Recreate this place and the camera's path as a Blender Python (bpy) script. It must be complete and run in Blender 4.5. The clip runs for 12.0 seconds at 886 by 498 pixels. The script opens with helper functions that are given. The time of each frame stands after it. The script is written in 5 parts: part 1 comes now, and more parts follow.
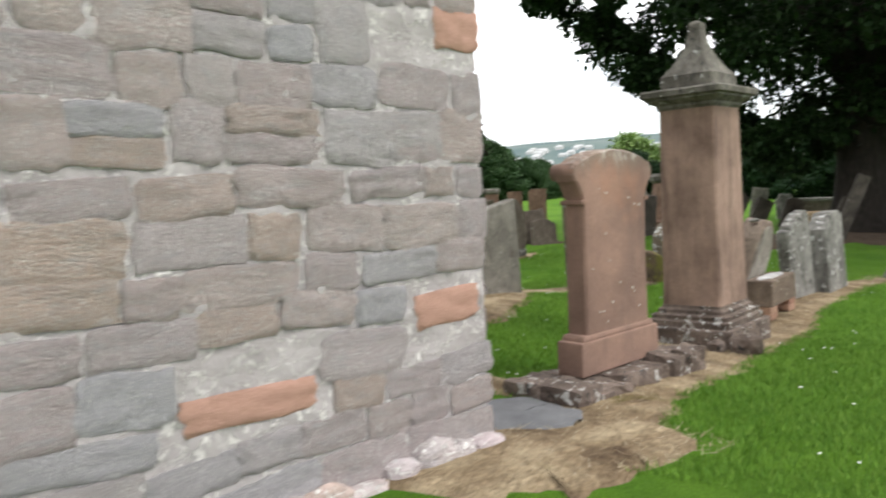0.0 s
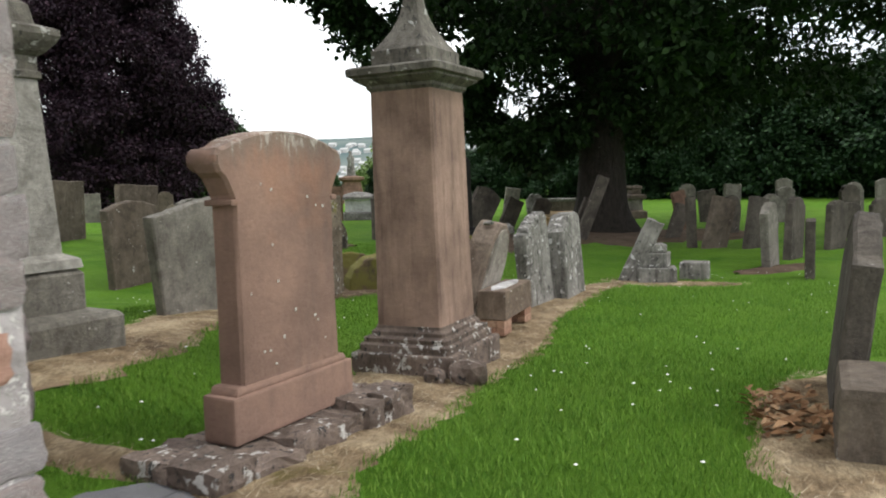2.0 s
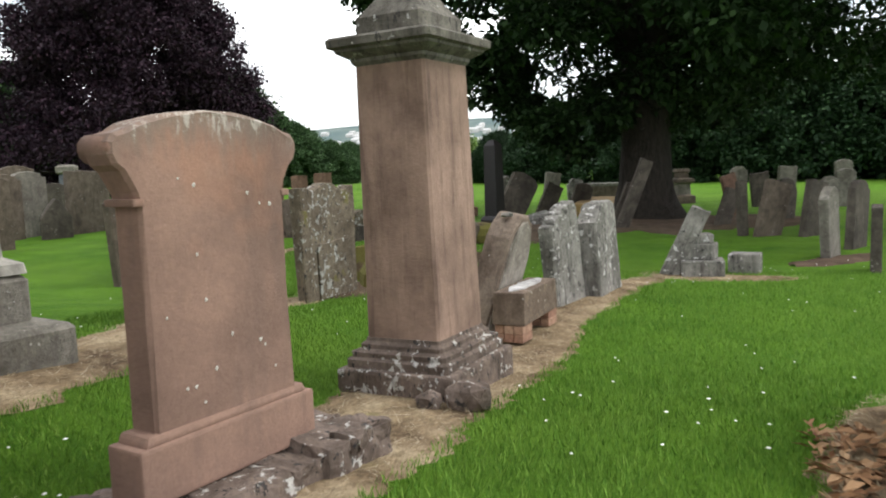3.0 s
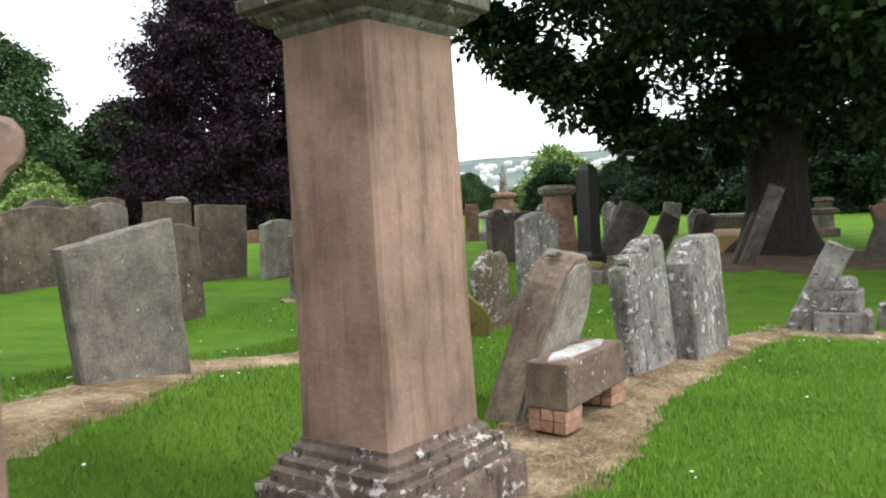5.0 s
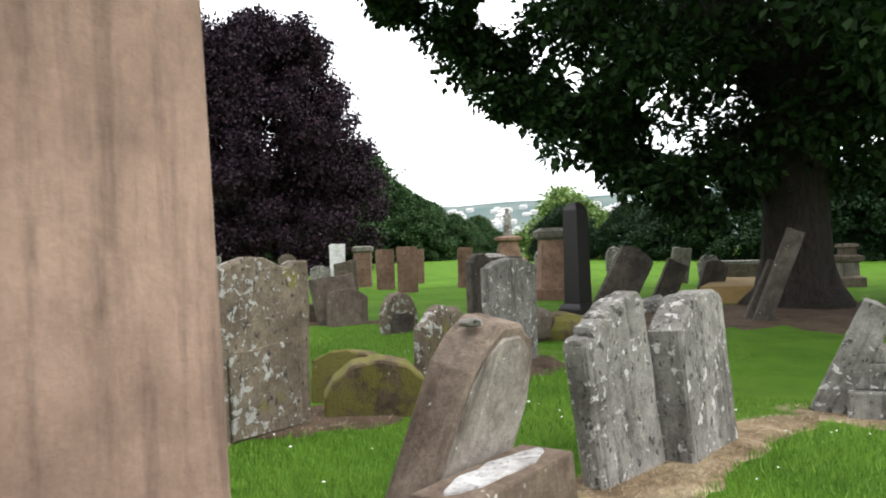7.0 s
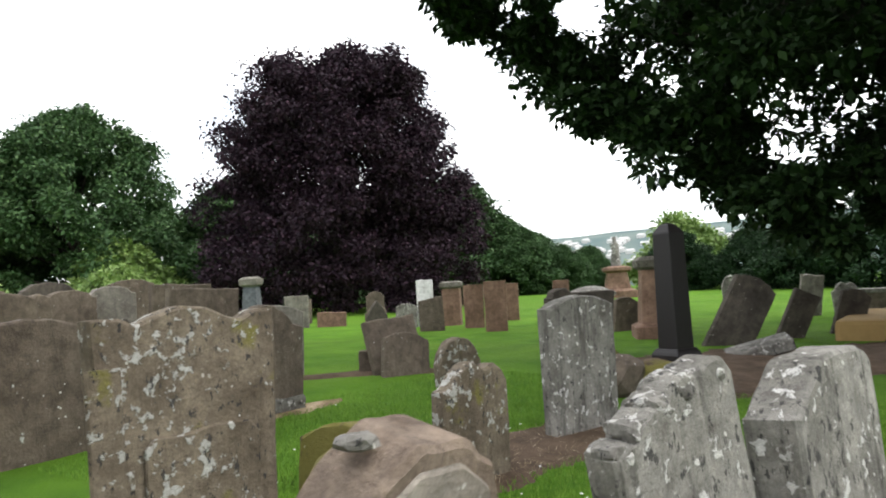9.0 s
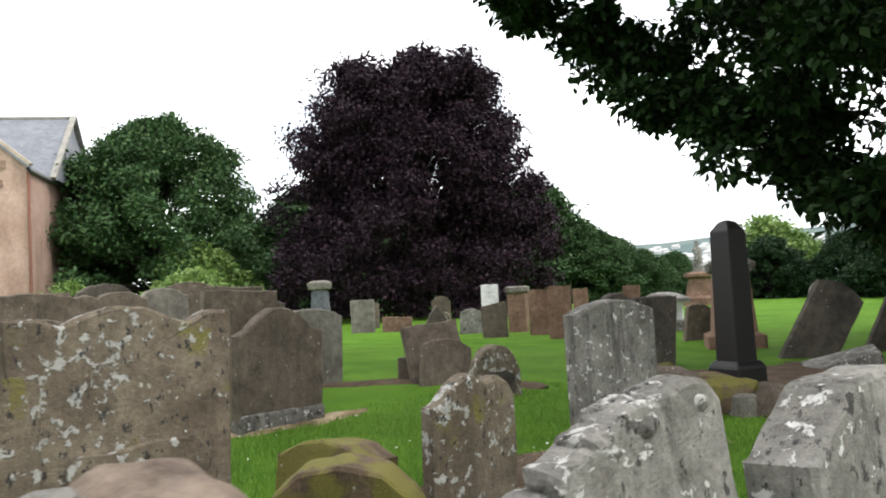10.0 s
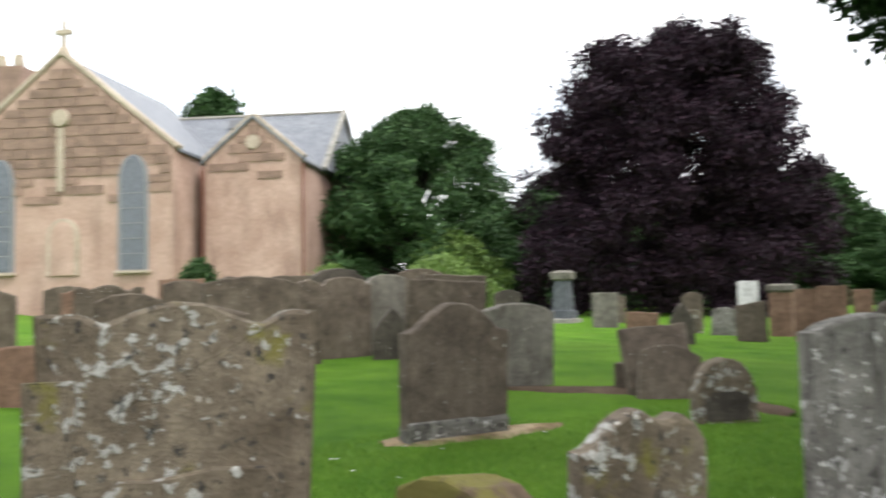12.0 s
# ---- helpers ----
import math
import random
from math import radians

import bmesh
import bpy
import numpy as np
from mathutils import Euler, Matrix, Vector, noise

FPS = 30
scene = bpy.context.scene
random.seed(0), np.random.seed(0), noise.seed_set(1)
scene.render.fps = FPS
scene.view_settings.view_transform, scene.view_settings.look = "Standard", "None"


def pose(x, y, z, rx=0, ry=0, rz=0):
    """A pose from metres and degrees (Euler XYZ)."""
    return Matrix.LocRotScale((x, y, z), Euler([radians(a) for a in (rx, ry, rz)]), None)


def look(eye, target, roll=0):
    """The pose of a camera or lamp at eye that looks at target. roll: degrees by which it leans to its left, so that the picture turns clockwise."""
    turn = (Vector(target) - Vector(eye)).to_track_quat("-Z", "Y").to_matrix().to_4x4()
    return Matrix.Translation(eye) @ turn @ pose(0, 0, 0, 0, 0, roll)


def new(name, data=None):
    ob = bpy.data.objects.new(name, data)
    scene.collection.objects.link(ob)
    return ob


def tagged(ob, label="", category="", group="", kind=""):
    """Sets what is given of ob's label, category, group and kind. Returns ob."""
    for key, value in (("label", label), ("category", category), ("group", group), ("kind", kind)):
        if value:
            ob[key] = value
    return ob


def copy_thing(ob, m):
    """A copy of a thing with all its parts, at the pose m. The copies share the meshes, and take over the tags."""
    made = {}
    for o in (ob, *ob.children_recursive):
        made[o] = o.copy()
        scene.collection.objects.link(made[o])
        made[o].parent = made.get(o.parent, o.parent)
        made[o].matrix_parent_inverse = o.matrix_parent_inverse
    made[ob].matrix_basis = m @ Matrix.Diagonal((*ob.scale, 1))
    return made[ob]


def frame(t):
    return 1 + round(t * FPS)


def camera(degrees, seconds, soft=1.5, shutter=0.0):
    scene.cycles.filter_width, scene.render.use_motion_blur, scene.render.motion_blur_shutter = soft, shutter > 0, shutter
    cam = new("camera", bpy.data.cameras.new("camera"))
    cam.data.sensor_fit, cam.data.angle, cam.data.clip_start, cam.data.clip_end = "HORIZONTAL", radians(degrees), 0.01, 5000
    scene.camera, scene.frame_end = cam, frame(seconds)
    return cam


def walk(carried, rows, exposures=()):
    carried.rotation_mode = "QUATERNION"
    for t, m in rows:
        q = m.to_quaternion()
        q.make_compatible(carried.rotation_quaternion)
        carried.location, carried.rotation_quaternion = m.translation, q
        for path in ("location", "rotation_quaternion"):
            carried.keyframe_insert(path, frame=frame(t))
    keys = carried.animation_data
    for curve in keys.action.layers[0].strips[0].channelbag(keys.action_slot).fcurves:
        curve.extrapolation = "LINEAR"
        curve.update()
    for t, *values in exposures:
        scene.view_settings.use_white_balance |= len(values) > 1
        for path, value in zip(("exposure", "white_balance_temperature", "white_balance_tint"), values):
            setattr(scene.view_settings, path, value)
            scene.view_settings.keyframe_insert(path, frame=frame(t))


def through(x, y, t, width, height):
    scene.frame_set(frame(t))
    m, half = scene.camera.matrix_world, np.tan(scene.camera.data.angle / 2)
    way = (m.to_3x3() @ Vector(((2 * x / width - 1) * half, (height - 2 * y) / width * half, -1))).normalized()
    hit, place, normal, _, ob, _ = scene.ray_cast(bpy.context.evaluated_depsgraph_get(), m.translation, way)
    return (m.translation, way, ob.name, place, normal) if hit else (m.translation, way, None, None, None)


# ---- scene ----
cam = camera(58.5, 12.0, soft=1.9, shutter=0.4)
PATH = [
    (0, (0.241, -0.192, 1.265), (-0.811, 1.501, 1.106), -2.6),
    (0.5, (0.194, 0.245, 1.233), (-0.65, 2.053, 1.094), -3.2),
    (1, (0.244, 0.519, 1.209), (-0.485, 2.374, 1.049), -3.5),
    (1.5, (0.218, 0.896, 1.234), (-0.378, 2.796, 1.053), -2.1),
    (2, (0.236, 1.303, 1.219), (-0.298, 3.221, 1.033), -1.6),
    (2.5, (0.304, 1.736, 1.21), (-0.273, 3.64, 1.006), -2.5),
    (3, (0.299, 2.192, 1.224), (-0.349, 4.072, 1.004), -2.3),
    (5, (0.376, 4.04, 1.127), (-0.568, 5.798, 1.001), -2.6),
    (5.5, (0.354, 4.56, 1.123), (-0.657, 6.281, 1.001), -2.6),
    (6, (0.314, 5.023, 1.118), (-0.671, 6.761, 1.015), -2.6),
    (6.5, (0.25, 5.474, 1.077), (-0.712, 7.226, 1.022), -2.3),
    (7, (0.195, 5.785, 1.095), (-0.781, 7.53, 1.079), -2.1),
    (9, (-0.134, 7.569, 1.089), (-1.349, 9.156, 1.171), -3.5),
    (9.5, (-0.157, 8.004, 1.048), (-1.452, 9.525, 1.148), -3.1),
    (10, (-0.124, 8.407, 1.027), (-1.501, 9.854, 1.136), -3.1),
    (10.5, (-0.177, 8.845, 1.039), (-1.604, 10.242, 1.152), -2.9),
    (11, (-0.25, 9.219, 1.027), (-1.72, 10.571, 1.144), -2.6),
    (11.5, (-0.378, 9.432, 1.027), (-1.917, 10.705, 1.142), -1.9),
    (12, (-0.586, 9.523, 1.071), (-2.357, 10.447, 1.175), -1.0),
]
walk(cam, [(t, look(eye, target, roll)) for t, eye, target, roll in PATH], exposures=[(0.0, -0.1), (0.7, -0.2), (1.5, -0.42), (2.2, -0.3), (2.8, -0.2), (3.4, -0.1), (5.0, 0.16), (6.0, 0.16), (7.2, 0.1), (9.0, 0.05), (12.0, 0.1)])

# ---- world, sun, exposure ----
SUN_ELEV, SUN_AZ = 50.0, 24.0          # azimuth in degrees from +x towards +y of the way to the sun
world = bpy.data.worlds.new("overcast_sky")
scene.world = world
world.use_nodes = True
wn, wl = world.node_tree.nodes, world.node_tree.links
wn.clear()
w_out, w_bg = wn.new("ShaderNodeOutputWorld"), wn.new("ShaderNodeBackground")
w_sky = wn.new("ShaderNodeTexSky")
w_sky.sky_type, w_sky.sun_disc = "NISHITA", False
w_sky.sun_elevation, w_sky.sun_rotation = radians(SUN_ELEV), radians(90 - SUN_AZ)
w_tc, w_map, w_noise, w_ramp = (wn.new("ShaderNode" + k) for k in ("TexCoord", "Mapping", "TexNoise", "ValToRGB"))
w_map.inputs["Scale"].default_value = (1.0, 1.0, 3.6)
w_map.inputs["Location"].default_value = (0.35, 0.2, 0.1)
w_noise.inputs["Scale"].default_value, w_noise.inputs["Detail"].default_value = 2.2, 6.0
w_ramp.color_ramp.elements[0].position, w_ramp.color_ramp.elements[1].position = 0.40, 0.54
w_ramp.color_ramp.elements[0].color = (0.45, 0.45, 0.45, 1)
w_dim = wn.new("ShaderNodeVectorMath")
w_dim.operation = "SCALE"
w_dim.inputs["Scale"].default_value = 0.15
w_mix = wn.new("ShaderNodeMix")
w_mix.data_type = "RGBA"
w_mix.inputs["B"].default_value = (2.75, 2.78, 2.85, 1)
wl.new(w_tc.outputs["Generated"], w_map.inputs["Vector"])
wl.new(w_map.outputs["Vector"], w_noise.inputs["Vector"])
wl.new(w_noise.outputs["Fac"], w_ramp.inputs["Fac"])
wl.new(w_sky.outputs["Color"], w_dim.inputs[0])
wl.new(w_dim.outputs["Vector"], w_mix.inputs["A"])
wl.new(w_ramp.outputs["Color"], w_mix.inputs["Factor"])
wl.new(w_mix.outputs["Result"], w_bg.inputs["Color"])
wl.new(w_bg.outputs["Background"], w_out.inputs["Surface"])
w_bg.inputs["Strength"].default_value = 1.0

sun = new("sun", bpy.data.lights.new("sun", "SUN"))
sun.data.energy, sun.data.angle, sun.data.color = 2.2, radians(14), (1.0, 0.96, 0.9)
sun_way = Vector((math.cos(radians(SUN_ELEV)) * math.cos(radians(SUN_AZ)), math.cos(radians(SUN_ELEV)) * math.sin(radians(SUN_AZ)), math.sin(radians(SUN_ELEV))))
sun.matrix_world = look(sun_way * 50, (0, 0, 0))


# ---- materials ----
class Nodes:
    """A small wrapper to write node materials in few lines."""

    def __init__(self, name, rough=0.9, metal=0.0, spec=0.3):
        self.mat = bpy.data.materials.new(name)
        self.mat.use_nodes = True
        self.t = self.mat.node_tree
        self.bsdf = self.t.nodes["Principled BSDF"]
        self.bsdf.inputs["Roughness"].default_value = rough
        self.bsdf.inputs["Metallic"].default_value = metal
        self.bsdf.inputs["Specular IOR Level"].default_value = spec
        tc, info = self.t.nodes.new("ShaderNodeTexCoord"), self.t.nodes.new("ShaderNodeObjectInfo")
        add, mul = self.t.nodes.new("ShaderNodeVectorMath"), self.t.nodes.new("ShaderNodeVectorMath")
        mul.operation = "SCALE"
        mul.inputs["Scale"].default_value = 37.0
        comb = self.t.nodes.new("ShaderNodeCombineXYZ")
        for k in "XYZ":
            self.t.links.new(info.outputs["Random"], comb.inputs[k])
        self.t.links.new(comb.outputs[0], mul.inputs[0])
        self.t.links.new(tc.outputs["Object"], add.inputs[0])
        self.t.links.new(mul.outputs[0], add.inputs[1])
        self.vec, self.random = add.outputs[0], info.outputs["Random"]

    def link(self, a, b):
        self.t.links.new(a, b)

    def scaled(self, s):
        m = self.t.nodes.new("ShaderNodeMapping")
        m.inputs["Scale"].default_value = s
        self.link(self.vec, m.inputs["Vector"])
        return m.outputs[0]

    def noise(self, scale, detail=5.0, rough=0.6, vec=None, dist=0.0):
        n = self.t.nodes.new("ShaderNodeTexNoise")
        n.inputs["Scale"].default_value, n.inputs["Detail"].default_value = scale, detail
        n.inputs["Roughness"].default_value, n.inputs["Distortion"].default_value = rough, dist
        self.link(vec or self.vec, n.inputs["Vector"])
        return n.outputs["Fac"]

    def cells(self, scale, vec=None, feature="F1"):
        n = self.t.nodes.new("ShaderNodeTexVoronoi")
        n.feature = feature
        n.inputs["Scale"].default_value = scale
        self.link(vec or self.vec, n.inputs["Vector"])
        return n.outputs["Distance"]

    def ramp(self, fac, *stops):
        r = self.t.nodes.new("ShaderNodeValToRGB")
        e = r.color_ramp.elements
        while len(e) < len(stops):
            e.new(0.5)
        for one, (at, col) in zip(e, stops):
            one.position, one.color = at, (*col, 1) if len(col) == 3 else col
        self.link(fac, r.inputs["Fac"])
        return r.outputs["Color"]

    def step(self, fac, lo, hi):
        m = self.t.nodes.new("ShaderNodeMapRange")
        m.inputs["From Min"].default_value, m.inputs["From Max"].default_value = lo, hi
        self.link(fac, m.inputs["Value"])
        return m.outputs["Result"]

    def math(self, op, a, b):
        m = self.t.nodes.new("ShaderNodeMath")
        m.operation = op
        for n, v in enumerate((a, b)):
            if isinstance(v, (int, float)):
                m.inputs[n].default_value = v
            else:
                self.link(v, m.inputs[n])
        return m.outputs[0]

    def mix(self, fac, a, b, kind="MIX"):
        m = self.t.nodes.new("ShaderNodeMix")
        m.data_type, m.blend_type = "RGBA", kind
        for key, v in (("Factor", fac), ("A", a), ("B", b)):
            if isinstance(v, (int, float)):
                m.inputs[key].default_value = v
            elif isinstance(v, tuple):
                m.inputs[key].default_value = (*v, 1)
            else:
                self.link(v, m.inputs[key])
        return m.outputs["Result"]

    def done(self, colour, height=None, bump=0.3, dist=0.01, rough=None):
        if isinstance(colour, tuple):
            self.bsdf.inputs["Base Color"].default_value = (*colour, 1)
        else:
            self.link(colour, self.bsdf.inputs["Base Color"])
        if rough is not None:
            self.link(rough, self.bsdf.inputs["Roughness"])
        if height is not None:
            b = self.t.nodes.new("ShaderNodeBump")
            b.inputs["Strength"].default_value, b.inputs["Distance"].default_value = bump, dist
            self.link(height, b.inputs["Height"])
            self.link(b.outputs[0], self.bsdf.inputs["Normal"])
        return self.mat


def stone_material(name, dark, light, lichen=0.0, spots=0.0, moss=0.0, streaks=0.4, lichen_col=(0.5, 0.5, 0.46), grain=0.32):
    """Weathered stone: two-scale mottling, upright rain streaks, crusty lichen blotches, small white spots, moss."""
    dark, light = tuple(c * 0.82 for c in dark), tuple(c * 0.86 for c in light)
    n = Nodes(name, 0.92)
    big, fine = n.noise(2.1, 4), n.noise(38, 6, 0.7)
    col = n.ramp(big, (0.3, dark), (0.7, light))
    streak = n.noise(3.0, 5, 0.65, n.scaled((4.5, 4.5, 0.45)))
    col = n.mix(n.math("MULTIPLY", n.step(streak, 0.5, 0.72), streaks), col, tuple(c * 0.45 for c in dark))
    col = n.mix(n.math("MULTIPLY", n.step(n.noise(2.6, 5, 0.6, n.scaled((3.6, 3.6, 0.5))), 0.56, 0.74), streaks * 0.6), col, tuple(min(1, c * 1.35) for c in light))
    col = n.mix(grain, col, n.ramp(fine, (0.25, (0.05, 0.05, 0.05)), (0.8, (0.95, 0.93, 0.9))), "OVERLAY")
    col = n.mix(min(0.6, grain * 1.7), col, n.ramp(n.noise(7.5, 7, 0.66, dist=0.5), (0.3, (0.16, 0.14, 0.11)), (0.5, (0.5, 0.5, 0.5)), (0.72, (0.85, 0.84, 0.8))), "OVERLAY")
    height = n.math("ADD", fine, n.math("MULTIPLY", big, 0.8))
    if moss:
        col = n.mix(n.math("MULTIPLY", n.step(n.noise(3.2, 5), 0.66 - 0.2 * moss, 0.74 - 0.2 * moss), 0.85), col, (0.13, 0.12, 0.025))
    if lichen:
        blot = n.math("ADD", n.noise(13, 5, 0.62, dist=0.25), n.math("MULTIPLY", n.noise(2.4, 2), 0.3))
        mask = n.step(blot, 0.865 - 0.2 * lichen, 0.90 - 0.2 * lichen)
        col = n.mix(n.math("MULTIPLY", mask, 0.85), col, n.ramp(n.noise(24, 4), (0.35, tuple(c * 0.75 for c in lichen_col)), (0.65, lichen_col)))
        pits = n.step(n.noise(15, 5, 0.7, n.scaled((1.3, 1.3, 0.8))), 0.585, 0.62)
        col = n.mix(n.math("MULTIPLY", pits, min(0.9, 1.6 * lichen)), col, (0.02, 0.02, 0.02))
        height = n.math("ADD", height, n.math("MULTIPLY", mask, 0.5))
    if spots:
        gate = n.step(n.noise(3.1, 4), 0.53, 0.62)
        dots = n.step(n.math("ADD", n.cells(15), n.math("MULTIPLY", n.noise(26, 4), 0.5)), 0.36 + 0.07 * spots, 0.31 + 0.07 * spots)
        col = n.mix(n.math("MULTIPLY", n.math("MULTIPLY", gate, dots), 0.8), col, (0.62, 0.6, 0.55))
    return n.done(col, height, 0.2 + 1.9 * grain, 0.016)


def red_stone():
    """Pink sandstone, greyed and streaked white by lichen along its crest, redder where the face has spalled."""
    n = Nodes("pink_sandstone", 0.92)
    tc, sep = n.t.nodes.new("ShaderNodeTexCoord"), n.t.nodes.new("ShaderNodeSeparateXYZ")
    n.link(tc.outputs["Object"], sep.inputs[0])
    up = n.math("ADD", sep.outputs["Z"], n.math("MULTIPLY", n.noise(5.5, 6, 0.65, n.scaled((3.0, 3.0, 0.6))), 0.55))
    col = n.ramp(n.noise(1.7, 5), (0.3, (0.155, 0.098, 0.075)), (0.5, (0.215, 0.135, 0.103)), (0.7, (0.285, 0.178, 0.134)))
    col = n.mix(n.math("MULTIPLY", n.step(n.noise(2.3, 5, 0.6, n.scaled((3.2, 3.2, 0.5))), 0.52, 0.7), 0.4), col, (0.12, 0.085, 0.07))
    col = n.mix(n.math("MULTIPLY", n.step(n.noise(2.0, 3), 0.56, 0.68), 0.35), col, (0.33, 0.165, 0.10))
    col = n.mix(n.math("MULTIPLY", n.step(up, 1.58, 1.74), 0.6), col, (0.17, 0.145, 0.12))
    pale = n.math("MULTIPLY", n.step(up, 1.66, 1.74), n.step(n.noise(17, 6, 0.7, n.scaled((1.6, 1.6, 0.7))), 0.52, 0.58))
    col = n.mix(n.math("MULTIPLY", pale, 0.6), col, (0.5, 0.47, 0.41))
    fine = n.noise(45, 6, 0.7)
    col = n.mix(0.14, col, n.ramp(fine, (0.25, (0.05, 0.05, 0.05)), (0.8, (0.95, 0.93, 0.9))), "OVERLAY")
    return n.done(col, n.math("ADD", fine, n.noise(6, 5)), 0.45, 0.014)


SANDSTONE = red_stone()
SHAFT = stone_material("brown_sandstone", (0.18, 0.118, 0.09), (0.36, 0.245, 0.188), streaks=0.6, grain=0.12)
CAPSTONE = stone_material("weathered_cap_stone", (0.10, 0.092, 0.075), (0.22, 0.205, 0.175), lichen=0.46, spots=0.5, streaks=0.6)
BASESTONE = stone_material("lichened_base_stone", (0.10, 0.075, 0.06), (0.24, 0.185, 0.155), lichen=0.64, spots=0.6, lichen_col=(0.6, 0.58, 0.54))
GREY = stone_material("grey_headstone", (0.13, 0.12, 0.10), (0.24, 0.225, 0.195), lichen=0.12, spots=0.25)
PALE = stone_material("pale_grey_headstone", (0.125, 0.119, 0.105), (0.29, 0.28, 0.256), lichen=0.52, spots=1.0, streaks=0.85, lichen_col=(0.58, 0.57, 0.54))
LICHENED = stone_material("heavily_lichened_stone", (0.10, 0.078, 0.055), (0.21, 0.175, 0.13), lichen=0.69, spots=0.8, moss=0.35, lichen_col=(0.42, 0.42, 0.39))
BROWN = stone_material("brown_headstone", (0.08, 0.062, 0.047), (0.165, 0.135, 0.105), lichen=0.1, spots=0.2)
DARK = stone_material("dark_headstone", (0.05, 0.043, 0.035), (0.115, 0.10, 0.082), lichen=0.08, spots=0.12)
WHITE = stone_material("white_marble", (0.62, 0.62, 0.62), (0.8, 0.8, 0.8), streaks=0.06)
MOSSY = stone_material("mossy_stone", (0.08, 0.058, 0.035), (0.17, 0.12, 0.08), lichen=0.15, moss=1.0)
RUST = stone_material("rusty_sandstone", (0.15, 0.09, 0.062), (0.26, 0.165, 0.12), streaks=0.3)
BLUEGREY = stone_material("blue_grey_granite", (0.07, 0.078, 0.09), (0.13, 0.14, 0.155), streaks=0.2)
CRUST = stone_material("black_and_white_crust", (0.10, 0.096, 0.088), (0.24, 0.23, 0.21), lichen=0.95, spots=0.6, streaks=0.5, lichen_col=(0.5, 0.49, 0.46))
SLABTOP = stone_material("whitened_slab", (0.35, 0.34, 0.33), (0.75, 0.75, 0.76), lichen=0.3, streaks=0.2)


def black_granite():
    n = Nodes("black_granite", 0.45, spec=0.25)
    return n.done(n.ramp(n.noise(260, 2), (0.4, (0.006, 0.005, 0.005)), (0.75, (0.018, 0.015, 0.015))), n.noise(3, 3), 0.05)


def wall_stone():
    """Rubble wall stones: pinkish, grey, buff and a few orange ones, with split bedding and white smears."""
    n = Nodes("rubble_sandstone", 0.95)
    base = n.ramp(n.random, (0.0, (0.44, 0.37, 0.37)), (0.2, (0.50, 0.445, 0.45)), (0.4, (0.45, 0.455, 0.49)), (0.58, (0.51, 0.43, 0.40)), (0.78, (0.46, 0.40, 0.41)), (1.0, (0.51, 0.40, 0.33)))
    bed = n.noise(7, 7, 0.7, n.scaled((1.0, 1.0, 3.2)), 0.7)
    col = n.mix(0.55, base, n.ramp(bed, (0.3, (0.25, 0.22, 0.2)), (0.72, (0.8, 0.76, 0.74))), "OVERLAY")
    col = n.mix(n.math("MULTIPLY", n.step(n.noise(3, 4), 0.5, 0.75), 0.55), col, (0.41, 0.41, 0.425))
    flake = n.step(n.noise(13, 8, 0.76, n.scaled((1, 1, 2.4)), 1.5), 0.535, 0.56)
    col = n.mix(n.math("MULTIPLY", flake, 0.85), col, (0.78, 0.76, 0.72))
    crack = n.step(n.noise(11, 6, 0.75, n.scaled((0.8, 0.8, 3.8)), 1.0), 0.37, 0.33)
    col = n.mix(n.math("MULTIPLY", crack, 0.85), col, (0.05, 0.042, 0.038))
    return n.done(col, n.math("ADD", n.math("MULTIPLY", bed, 1.6), n.math("ADD", n.noise(60, 4), flake)), 0.85, 0.018)


def orange_stone():
    n = Nodes("orange_sandstone", 0.95)
    f = n.noise(9, 6, 0.7, n.scaled((1, 1, 3)), 0.5)
    return n.done(n.ramp(f, (0.3, (0.32, 0.175, 0.13)), (0.7, (0.47, 0.29, 0.225))), f, 0.6, 0.015)


def mortar():
    n = Nodes("old_lime_mortar", 0.97)
    col = n.ramp(n.noise(5, 6), (0.3, (0.30, 0.27, 0.265)), (0.7, (0.41, 0.375, 0.37)))
    rim = n.step(n.noise(15, 7, 0.74, dist=1.4), 0.545, 0.575)
    col = n.mix(n.math("MULTIPLY", rim, 0.8), col, (0.7, 0.67, 0.64))
    return n.done(col, n.math("ADD", n.noise(45, 5), rim), 0.7, 0.012)


def ground_grass():
    n = Nodes("mown_grass", 0.95, spec=0.1)
    wide = n.noise(0.35, 4)
    col = n.ramp(n.noise(1.3, 5), (0.3, (0.055, 0.138, 0.011)), (0.72, (0.115, 0.24, 0.02)))
    col = n.mix(n.math("MULTIPLY", n.step(wide, 0.45, 0.7), 0.5), col, (0.13, 0.225, 0.03))
    col = n.mix(0.45, col, n.ramp(n.noise(55, 5, 0.75), (0.3, (0.1, 0.1, 0.1)), (0.75, (0.9, 0.9, 0.8))), "OVERLAY")
    return n.done(col, n.math("ADD", n.noise(70, 5, 0.8), n.noise(6, 3)), 1.0, 0.03)


